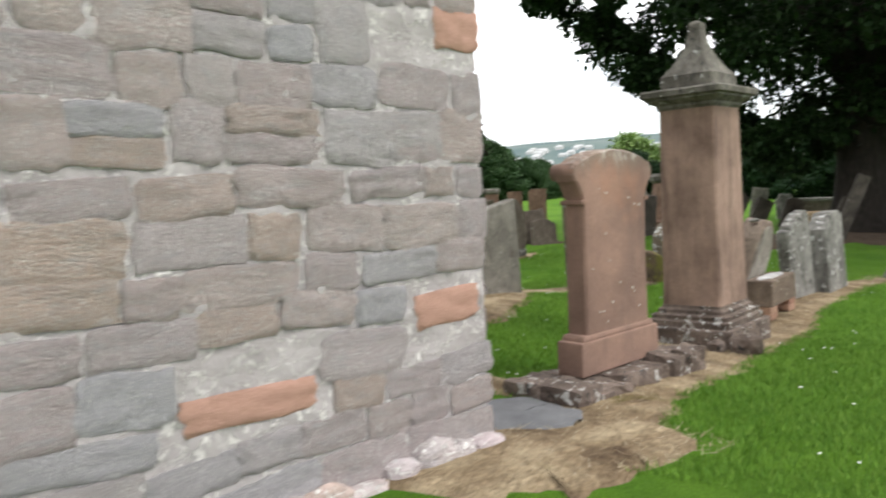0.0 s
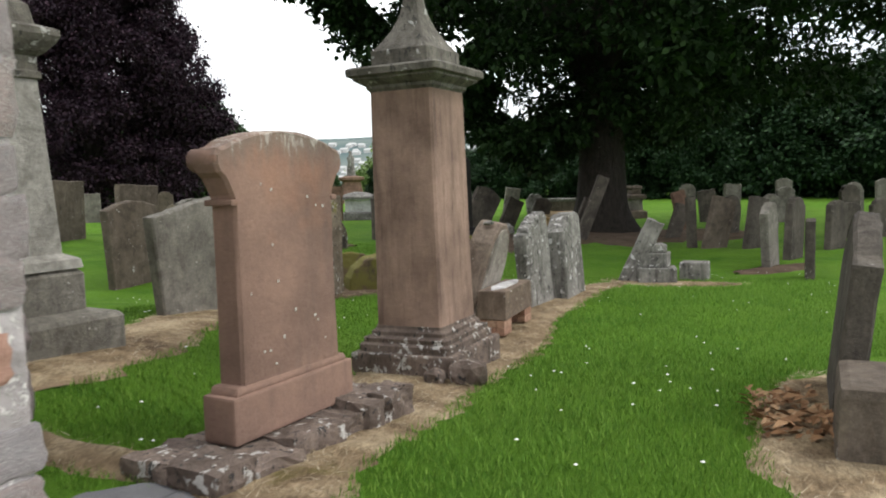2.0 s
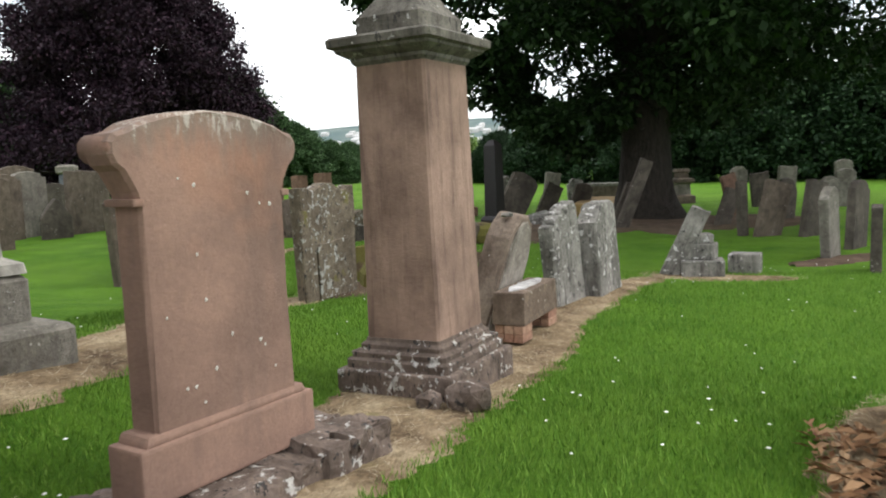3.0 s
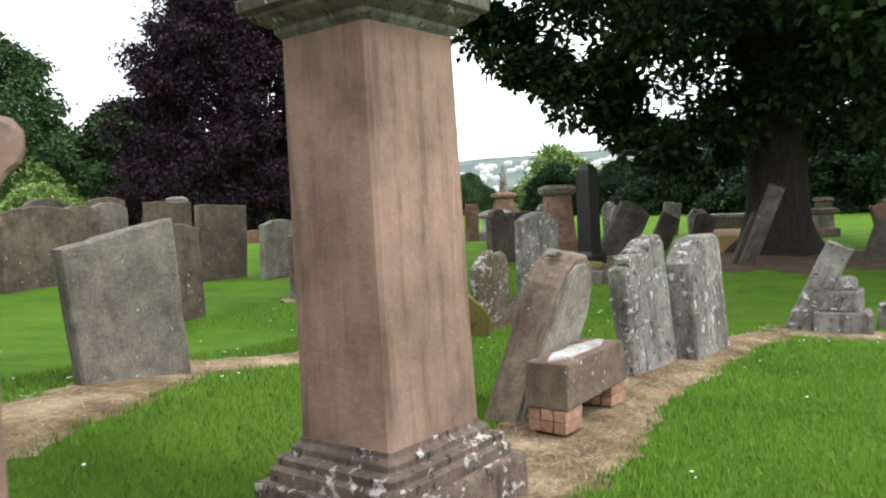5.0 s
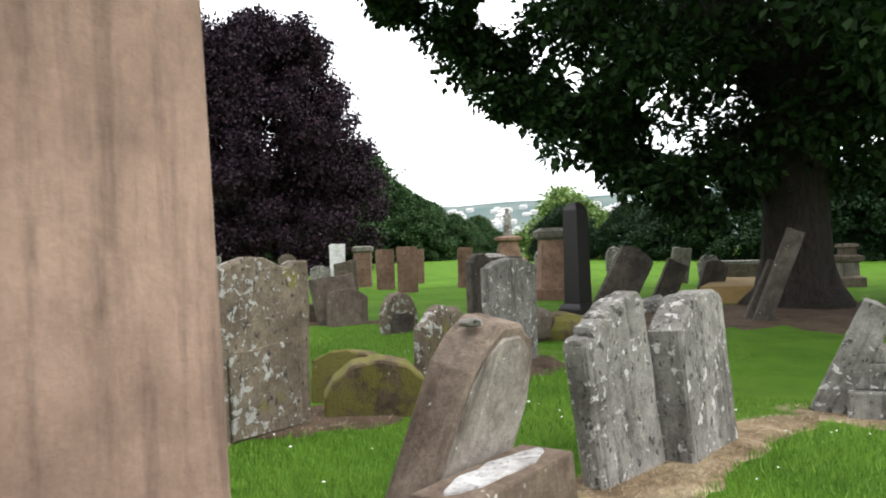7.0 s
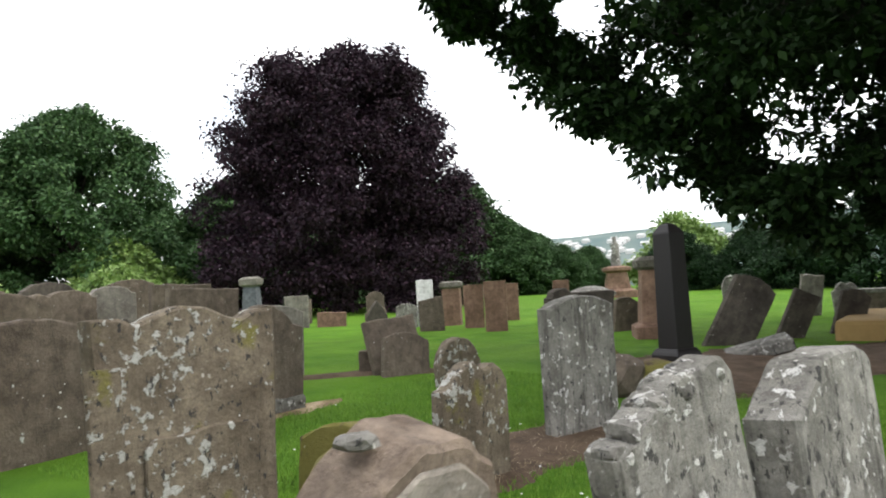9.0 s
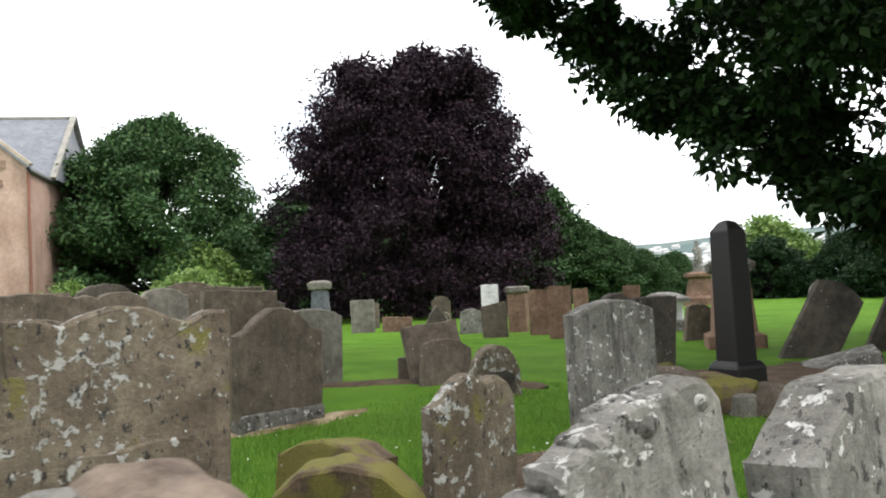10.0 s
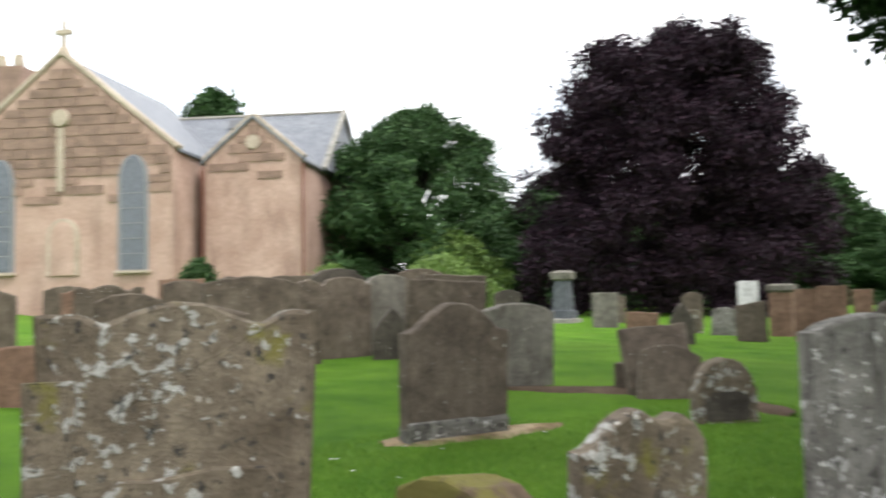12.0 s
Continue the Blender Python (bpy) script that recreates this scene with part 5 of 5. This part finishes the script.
    courses(-2.6, 2.45, 5.4, 7.75, 9.95, 0.0, 8.6)
    for sx in (-1, 1):
        slope = math.degrees(math.atan2(apex - eave, 6.0))
        b = bmesh.new()
        block(b, (7.95, 0.6, 0.22), (0, 0, 0), 0.03)
        o = part("coping", b, CHURCH_DRESS, ch)
        o.matrix_basis = pose(-11.9 + sx * 3.05, yf + 0.2, (eave + apex) / 2 + 0.02, 0, sx * slope, 0)
    lancet(-8.0, 2.25, 7.85, 1.2, yf)
    lancet(-15.15, 2.25, 7.85, 1.2, yf)
    b = bmesh.new()
    bmesh.ops.create_cone(b, cap_ends=True, segments=24, radius1=0.5, radius2=0.42, depth=0.3, matrix=pose(-11.85, yf - 0.08, 9.9, 90))
    part("roundel", b, CHURCH_DRESS, ch)
    b = bmesh.new()
    block(b, (0.34, 0.14, 3.2), (-11.85, yf - 0.09, 6.2), 0.03)
    part("pilaster_strip", b, CHURCH_DRESS, ch)
    pts = [(-0.85, 0)] + [(0.85, 0)] + [(0.85 * math.cos(a), 2.0 + 0.85 * math.sin(a)) for a in np.linspace(0, math.pi, 15)]
    o = part("blind_arch", slab(bmesh.new(), pts, 0.14, 0.03, 0.0), CHURCH_DRESS, ch, "round-headed blind arch of buff stone")
    o.matrix_basis = pose(-11.7, yf - 0.04, 2.0)
    o2 = part("arch_panel", slab(bmesh.new(), [(x * 0.78, z * 0.95) for x, z in pts], 0.05, 0.01, 0.0), CHURCH_STONE, o)
    o2.matrix_basis = pose(0, -0.07, 0)
    b = bmesh.new()
    block(b, (0.7, 0.5, 0.5), (0, 0, 0), 0.05, top=0.6)
    block(b, (0.26, 0.22, 1.5), (0, 0, 0.4), 0.03, top=0.7)
    block(b, (0.95, 0.2, 0.24), (0, 0, 1.15), 0.04)
    o = part("finial_cross", b, CHURCH_DRESS, ch, "stone cross finial")
    o.matrix_basis = pose(-11.9, yf + 0.2, apex)
    b = bmesh.new()
    block(b, (2.8, 2.6, 14.6), (-19.6, 5.0, 0), 0.04)
    tower = part("tower", b, CHURCH_UPPER, ch, "weathered stone tower with a battlemented top")
    for k in range(3):
        b = bmesh.new()
        block(b, (0.55, 0.5, 0.7), (-20.7 + k * 1.1, 3.95, 14.6), 0.05, top=0.8)
        part("merlon", b, CHURCH_DRESS, tower)
    # nave behind
    b = bmesh.new()
    q = [(-26, 3.0, 7.6), (0.5, 3.0, 7.6), (0.1, 7.4, 11.75), (-26, 7.4, 11.75), (-26, 11.8, 7.6), (0.5, 11.8, 7.6)]
    v = [b.verts.new(p) for p in q]
    b.faces.new((v[0], v[1], v[2], v[3])), b.faces.new((v[3], v[2], v[5], v[4])), b.faces.new((v[1], v[5], v[2])), b.faces.new((v[0], v[3], v[4]))
    part("roof", b, SLATE, ch)
    b = bmesh.new()
    block(b, (26.0, 8.0, 7.7), (-13.0, 7.4, 0), 0.02)
    part("nave_wall", b, CHURCH_STONE, ch)
    b = bmesh.new()
    tube(b, [(-26, 7.4, 11.78), (0.12, 7.4, 11.78)], [0.1, 0.1], 8, 0)
    part("ridge_tile", b, PALE_SHAFT, ch)
    b = bmesh.new()
    block(b, (0.9, 0.7, 0.5), (-6.0, 6.4, 10.8), 0.02)
    part("roof_vent", b, LEAD, ch)
    for sy in (-1, 1):
        b = bmesh.new()
        block(b, (0.3, 6.1, 0.16), (0, 0, 0), 0.02)
        o = part("verge_stone", b, PALE_SHAFT, ch)
        o.matrix_basis = pose(0.3, 7.4 + sy * 2.2, 9.7, -sy * 43, 0, 0)
    return ch


build_church()


# ---- trees ----
def build_oak():
    base = Vector((-1.2, 21.55, ground_z(-1.2, 21.55) - 0.05))
    t = thing("oak_tree", Matrix.Translation(base), "big old oak with a spreading dark crown over graves", "tree")
    rng = random.Random(21)
    bm = bmesh.new()
    tube(bm, [(0, 0, -0.2), (0, 0, 0.1), (0, 0, 0.4), (-0.02, 0, 0.9), (-0.03, 0, 1.7), (0, 0.05, 2.6), (0.05, 0.1, 3.6), (0.1, 0.1, 5.0), (0.1, 0.2, 7.0), (0.0, 0.2, 9.5)], [0.98, 0.86, 0.74, 0.64, 0.58, 0.58, 0.62, 0.45, 0.3, 0.1], 20, 0.16, 2)
    part("trunk", bm, BARK, t)
    clumps, ends = [], []
    while len(clumps) < 350:
        a, r = rng.uniform(0, 2 * math.pi), 8.0 * rng.random() ** 0.6
        x, y = r * math.cos(a), r * math.sin(a) * 0.95
        x *= 0.84 if x < 0 else 1.02
        low = (1.9 + 0.10 * r * r) if x < 0 else (2.0 + 0.04 * r * r)
        high = 12.5 - 0.085 * r * r
        z = low + (high - low) * rng.random() ** 1.5
        if noise.noise(Vector((x * 0.55, y * 0.55, z * 0.55 + 3))) < (0.03 if x < -2 or x > 3.5 else -0.08) and r > 2.2:
            continue
        clumps.append((x, y, z + 0.4, rng.uniform(0.45, 0.8) if x < -3 else rng.uniform(0.6, 1.1)))
    # High clumps, largely out of view, added to shade the ground below.
    for k in range(46):
        clumps.append((rng.uniform(0.5, 9.5), rng.uniform(-4.0, 4.0), rng.uniform(6.5, 10.0), rng.uniform(0.7, 1.1)))
    for k in range(45):
        clumps.append((rng.uniform(0.5, 4.0), rng.uniform(-5.0, 3.0), rng.uniform(3.4, 6.0), rng.uniform(0.6, 1.0)))
    # drooping sprays on the lawn side
    for x, y, z in ((-4.1, -1.5, 3.4), (-4.7, -1.2, 3.8), (-3.6, -1.6, 2.9), (-5.5, -0.6, 4.6), (-6.0, -0.9, 5.0), (-6.6, -1.2, 5.5), (-7.4, -2.4, 6.0), (-7.9, -1.4, 6.4), (-2.7, -1.5, 2.3), (-2.1, -1.8, 1.9), (-1.5, -1.6, 1.8), (-3.1, -0.6, 2.2), (-0.9, -1.4, 2.0), (-6.8, -3.2, 6.4), (-5.6, -3.6, 5.9), (-7.6, -1.2, 5.8), (-6.7, -1.2, 5.5), (-6.1, -1.25, 5.0), (-5.7, -1.25, 4.2), (-5.1, -1.2, 4.0), (-4.6, -1.2, 3.5), (-4.3, -1.2, 3.3), (-3.9, -1.3, 3.6), (-3.3, -1.2, 3.6), (-3.0, -1.25, 3.0), (-3.1, -1.2, 2.5)):
        for k in range(3):
            clumps.append((x + 0.3 + rng.uniform(-0.5, 0.5), y + rng.uniform(-0.5, 0.5), z + 0.2 + rng.uniform(-0.3, 0.5), rng.uniform(0.25, 0.55)))
    for k in range(9):
        a = 2 * math.pi * k / 9 + rng.uniform(-0.2, 0.2)
        r = rng.uniform(5.0, 7.6) * (0.68 if math.cos(a) < 0.1 else 1.0)
        h = rng.uniform(4.8, 8.0)
        p0, p3 = Vector((0.05, 0.1, 3.0 + 0.28 * (k % 5))), Vector((r * math.cos(a), r * math.sin(a), h))
        bm = bmesh.new()
        pts = [p0.lerp(p3, f) + Vector((0, 0, 1.1 * math.sin(f * math.pi))) + Vector((rng.uniform(-0.15, 0.15), rng.uniform(-0.15, 0.15), 0)) * (f > 0) for f in (0, 0.2, 0.4, 0.6, 0.8, 1.0)]
        tube(bm, pts, [0.34, 0.26, 0.2, 0.14, 0.09, 0.03], 8, 0.1, k)
        part("limb", bm, BARK, t)
        ends += pts[3:]
        clumps += [(p.x + rng.uniform(-0.3, 0.3), p.y + rng.uniform(-0.3, 0.3), p.z + rng.uniform(-0.2, 0.4), rng.uniform(0.4, 0.7)) for p in pts[4:] for _ in range(3)]
    bm = bmesh.new()
    for x, y, z, r in clumps[::2]:
        e = min(ends, key=lambda q: (q - Vector((x, y, z))).length)
        if (e - Vector((x, y, z))).length > 2.2:
            continue
        m = e.lerp(Vector((x, y, z)), 0.5) + Vector((0, 0, 0.15))
        tube(bm, [e, m, (x, y, z)], [0.045, 0.03, 0.012], 4, 0.1)
    tagged(part("twig_tangle", bm, BARK, t), kind="stuff")
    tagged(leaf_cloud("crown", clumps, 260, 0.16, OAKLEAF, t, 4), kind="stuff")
    return t


def dome_tree(name, x, y, h, w, mat, label, seed, leaves, leaf, low=0.0, power=0.75, count=260, rad=0.9, profile=None, rough=1.0):
    """A tree whose crown is a tall dome of drooping layered clumps reaching down to low."""
    g = ground_z(x, y)
    t = thing(name, pose(x, y, g), label, "tree" if h > 3.2 else "bush")
    rng = random.Random(seed)
    bm = bmesh.new()
    tube(bm, [(0, 0, -0.2), (0, 0, h * 0.2), (0.05, 0, h * 0.5), (0, 0.05, h * 0.85)], [h * 0.045, h * 0.034, h * 0.022, h * 0.006], 10, 0.1, seed)
    part("trunk", bm, BARK, t)
    clumps = []
    for k in range(count):
        f = rng.random() ** 0.8
        z = low + (h - low) * f
        edge = w / 2 * ((1 - f ** 2.2) ** power if profile is None else float(np.interp(f, profile[0], profile[1])))
        a = rng.uniform(0, 2 * math.pi)
        edge *= 1 + 0.34 * rough * noise.noise(Vector((math.cos(a) * 1.6, math.sin(a) * 1.6 + seed, f * 3.2)))
        z *= 1 + 0.14 * rough * noise.noise(Vector((math.cos(a) * 1.3 + seed, math.sin(a) * 1.3, 5)))
        r = edge * (0.3 + 0.7 * rng.random() ** 0.5)
        clumps.append((r * math.cos(a), r * math.sin(a), z - rad * 0.4, rad * rng.uniform(0.6, 1.2)))
    bm = bmesh.new()
    for cx, cy, cz, cr in clumps[:: max(1, count // 40)]:
        tube(bm, [(0, 0, cz * 0.55), (cx * 0.5, cy * 0.5, cz * 0.85), (cx, cy, cz)], [h * 0.012, h * 0.008, h * 0.002], 5, 0.1)
    tagged(part("branchwork", bm, BARK, t), kind="stuff")
    tagged(leaf_cloud("crown", clumps, leaves, leaf, mat, t, seed, 0.6, 0.5, 0.3), kind="stuff")
    return t


build_oak()
dome_tree("copper_beech", -26.2, 33.8, 11.9, 12.7, BEECHLEAF, "great domed copper beech with purple-black leaves to the ground", 3, 400, 0.15, 0.1, 0.55, 560, 0.95, ((0, 0.25, 0.5, 0.75, 0.9, 0.97, 1.0), (1.0, 0.97, 0.88, 0.77, 0.66, 0.5, 0.25)), 0.55)
dome_tree("sycamore_tree", -43.0, 30.0, 11.6, 17.0, TREELEAF, "broad dark green tree beside the church", 5, 270, 0.21, 0.2, 0.6, 430, 1.0, ((0, 0.3, 0.6, 0.8, 0.93, 1.0), (1.0, 0.93, 0.7, 0.48, 0.3, 0.1)))
dome_tree("bush", -27.2, 23.4, 2.3, 4.4, LIGHTLEAF, "light green rounded bush behind gravestones", 7, 240, 0.13, 0.1, 0.5, 170, 0.45)
dome_tree("bush", -32.5, 20.7, 2.2, 2.8, LIGHTLEAF, "small bright green bush before the church", 9, 90, 0.13, 0.1, 0.5, 70, 0.36)
dome_tree("bush", -33.4, 15.5, 2.3, 2.2, TREELEAF, "dark green shrub against the church wall", 10, 90, 0.14, 0.1, 0.5, 60, 0.36)
first = dome_tree("hedgerow_tree", -31.0, 48.6, 6.9, 8.0, TREELEAF, "green hedgerow tree closing the churchyard", 11, 260, 0.2, 0.0, 0.55, 220, 0.85)
tagged(first, group="boundary trees")
for n, (x, y, s) in enumerate(((-31.3, 49.6, 1.12), (-27.0, 50.5, 0.62), (-29.2, 52.5, 0.72), (-25.6, 53.5, 0.44), (-30.5, 58.0, 0.62), (-33.0, 50.0, 0.9), (-28.2, 57.8, 0.42), (-24.5, 58, 0.27), (-31.9, 69.9, 0.5), (-34.0, 44.0, 0.95), (-21.0, 60.0, 0.28), (-18.5, 58.0, 0.3), (-38.0, 37.0, 1.1), (-52, 26, 1.5))):
    copy_thing(first, pose(x, y, ground_z(x, y), 0, 0, 47 * n) @ Matrix.Diagonal((s * 1.1, s * 1.1, s, 1)))
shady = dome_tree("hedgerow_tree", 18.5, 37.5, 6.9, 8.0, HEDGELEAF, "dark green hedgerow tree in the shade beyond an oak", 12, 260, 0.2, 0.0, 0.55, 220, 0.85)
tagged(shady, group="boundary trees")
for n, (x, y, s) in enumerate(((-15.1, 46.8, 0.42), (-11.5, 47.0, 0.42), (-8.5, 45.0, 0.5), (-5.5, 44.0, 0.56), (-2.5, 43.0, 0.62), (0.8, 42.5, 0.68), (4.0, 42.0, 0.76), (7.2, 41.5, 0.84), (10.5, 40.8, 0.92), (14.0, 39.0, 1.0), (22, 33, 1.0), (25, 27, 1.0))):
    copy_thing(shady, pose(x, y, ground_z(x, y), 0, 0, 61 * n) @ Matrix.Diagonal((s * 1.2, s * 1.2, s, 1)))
lightfirst = dome_tree("hedgerow_tree", -16.2, 50.0, 3.9, 6.0, LIGHTLEAF, "light green hedgerow tree beyond the graves", 14, 130, 0.24, 0.0, 0.55, 130, 0.7)
copy_thing(lightfirst, pose(-36.0, 28.5, ground_z(-36, 28.5), 0, 0, 80) @ Matrix.Diagonal((1.0, 1.0, 1.0, 1)))
dome_tree("sycamore_tree", -69.0, 23.5, 18.2, 10.0, TREELEAF, "green treetop rising behind the church roof", 15, 120, 0.5, 5.0, 0.6, 150, 1.3)


# ---- far hill and town ----
def build_hill():
    xs, rows = np.linspace(-1500, 1300, 90), 13
    verts, faces = [], []

    def hill_z(x, y):
        ridge = 70 + 16 * noise.noise(Vector((x * 0.0016, 4, 0))) + 5 * noise.noise(Vector((x * 0.008, 2, 0)))
        return -30 + (ridge + 30) * smooth01((y - 820) / 500)

    for j in range(rows):
        y = 820 + 500 * j / (rows - 1)
        verts += [(x, y, hill_z(x, y)) for x in xs]
    w = len(xs)
    for j in range(rows - 1):
        for i in range(w - 1):
            faces.append((j * w + i, j * w + i + 1, (j + 1) * w + i + 1, (j + 1) * w + i))
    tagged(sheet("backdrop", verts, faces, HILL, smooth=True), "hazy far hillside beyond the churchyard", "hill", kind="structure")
    rng = random.Random(6)
    vs, fs = [], []
    for k in range(260):
        x, y = rng.uniform(-760, -120), rng.uniform(960, 1180)
        z = hill_z(x, y)
        a, b, h = rng.uniform(3, 8), 4, rng.uniform(2.5, 4.5)
        o = len(vs)
        vs += [(x - a, y - b, z - 3), (x + a, y - b, z - 3), (x + a, y + b, z - 3), (x - a, y + b, z - 3), (x - a, y - b, z + h), (x + a, y - b, z + h), (x + a, y + b, z + h), (x - a, y + b, z + h), (x - a, y, z + h + 2.5), (x + a, y, z + h + 2.5)]
        fs += [tuple(o + q for q in f4) for f4 in ((0, 1, 5, 4), (1, 2, 6, 5), (2, 3, 7, 6), (3, 0, 4, 7), (4, 5, 9, 8), (6, 7, 8, 9), (5, 6, 9), (7, 4, 8))]
    tagged(sheet("far_town", vs, fs, HOUSE), "pale houses of a town on the far hillside", "town", kind="stuff")
    vs, fs = [], []
    leaf = [(rng.uniform(-900, 200), rng.uniform(500, 1050)) for _ in range(260)]
    clumps = [(x, y, hill_z(x, y) if y > 820 else -27, rng.uniform(5, 9)) for x, y in leaf]
    tagged(leaf_cloud("far_woods", clumps, 40, 3.5, TREELEAF, None, 31), "dark far woods around the town", "woods", kind="stuff")


build_hill()


# ---- grass, straw and daisies ----
def blades(name, boxes, per_m2, height, width, mat, label, category, seed, inside=False, lay=0.0):
    rng = np.random.default_rng(seed)
    vs = []
    for x0, x1, y0, y1, k in boxes:
        n = int((x1 - x0) * (y1 - y0) * per_m2 * k)
        for x, y in zip(rng.uniform(x0, x1, n), rng.uniform(y0, y1, n)):
            if in_patch(x, y) != inside:
                continue
            u = (x + 1.705) * 0.966 - (y - 3.345) * 0.259
            if u < 0.02 and (x + 1.705) * 0.259 + (y - 3.345) * 0.966 < 0.02:
                continue
            vs.append((x, y, bumpy(x, y)))
    p = np.array(vs)
    n = len(p)
    a = rng.uniform(0, 2 * math.pi, n)
    h = height * rng.uniform(0.5, 1.25, n)
    lean = rng.uniform(0.1, 0.7, n) if not lay else rng.uniform(lay * 0.6, lay * 1.4, n)
    b = rng.uniform(0, 2 * math.pi, n)
    wx, wy = np.cos(a) * width / 2, np.sin(a) * width / 2
    z0 = 0.0 if not lay else 0.02
    tip = np.stack([p[:, 0] + np.cos(b) * h * lean, p[:, 1] + np.sin(b) * h * lean, p[:, 2] + (h if not lay else 0.035 * rng.random(n) + 0.015)], 1)
    v = np.stack([np.stack([p[:, 0] - wx, p[:, 1] - wy, p[:, 2] + z0], 1), np.stack([p[:, 0] + wx, p[:, 1] + wy, p[:, 2] + z0], 1), tip], 1).reshape(-1, 3)
    me = bpy.data.meshes.new(name)
    me.vertices.add(3 * n)
    me.vertices.foreach_set("co", v.ravel())
    me.loops.add(3 * n)
    me.loops.foreach_set("vertex_index", np.arange(3 * n, dtype=np.int32))
    me.polygons.add(n)
    me.polygons.foreach_set("loop_start", np.arange(0, 3 * n, 3, dtype=np.int32))
    me.update(calc_edges=True)
    me.materials.append(mat)
    return tagged(new(name, me), label, category, kind="stuff")


blades("grass", [(-1.4, 1.6, 3.2, 8.0, 1.0), (-1.2, 2.4, 8.0, 13, 0.7), (-4.8, -1.6, 4.0, 10.5, 0.75), (-6.5, -1.2, 10.5, 16, 0.5)], 2600, 0.042, 0.007, BLADES, "short mown grass blades of the lawn", "grass", 1)
blades("dry_stalks", [(-2.9, -0.3, 3.0, 12.8, 1.0), (0.6, 1.8, 4.0, 7.2, 1.0), (-5.8, -2.8, 5.0, 10.6, 0.8), (-4.2, -2.6, 10.0, 14.6, 0.6), (-0.7, 1.4, 12, 13, 0.8)], 850, 0.09, 0.006, STRAWS, "dry straw-coloured stalks on bare ground", "dead grass", 2, True, 1.0)


def build_daisies():
    rng = random.Random(17)
    vs, fs = [], []
    for k in range(260):
        x, y = rng.uniform(-6, 2.6), rng.uniform(3.6, 14)
        if in_patch(x, y):
            continue
        z, r, o = bumpy(x, y) + rng.uniform(0.03, 0.05), rng.uniform(0.007, 0.013), len(vs)
        vs.append((x, y, z + 0.006))
        vs += [(x + r * math.cos(q), y + r * math.sin(q), z) for q in np.linspace(0, 2 * math.pi, 8, endpoint=False)]
        fs += [(o, o + 1 + q, o + 1 + (q + 1) % 8) for q in range(8)]
    tagged(sheet("daisies", vs, fs, PETALS), "small white daisies scattered in the lawn", "flowers", kind="stuff")


build_daisies()
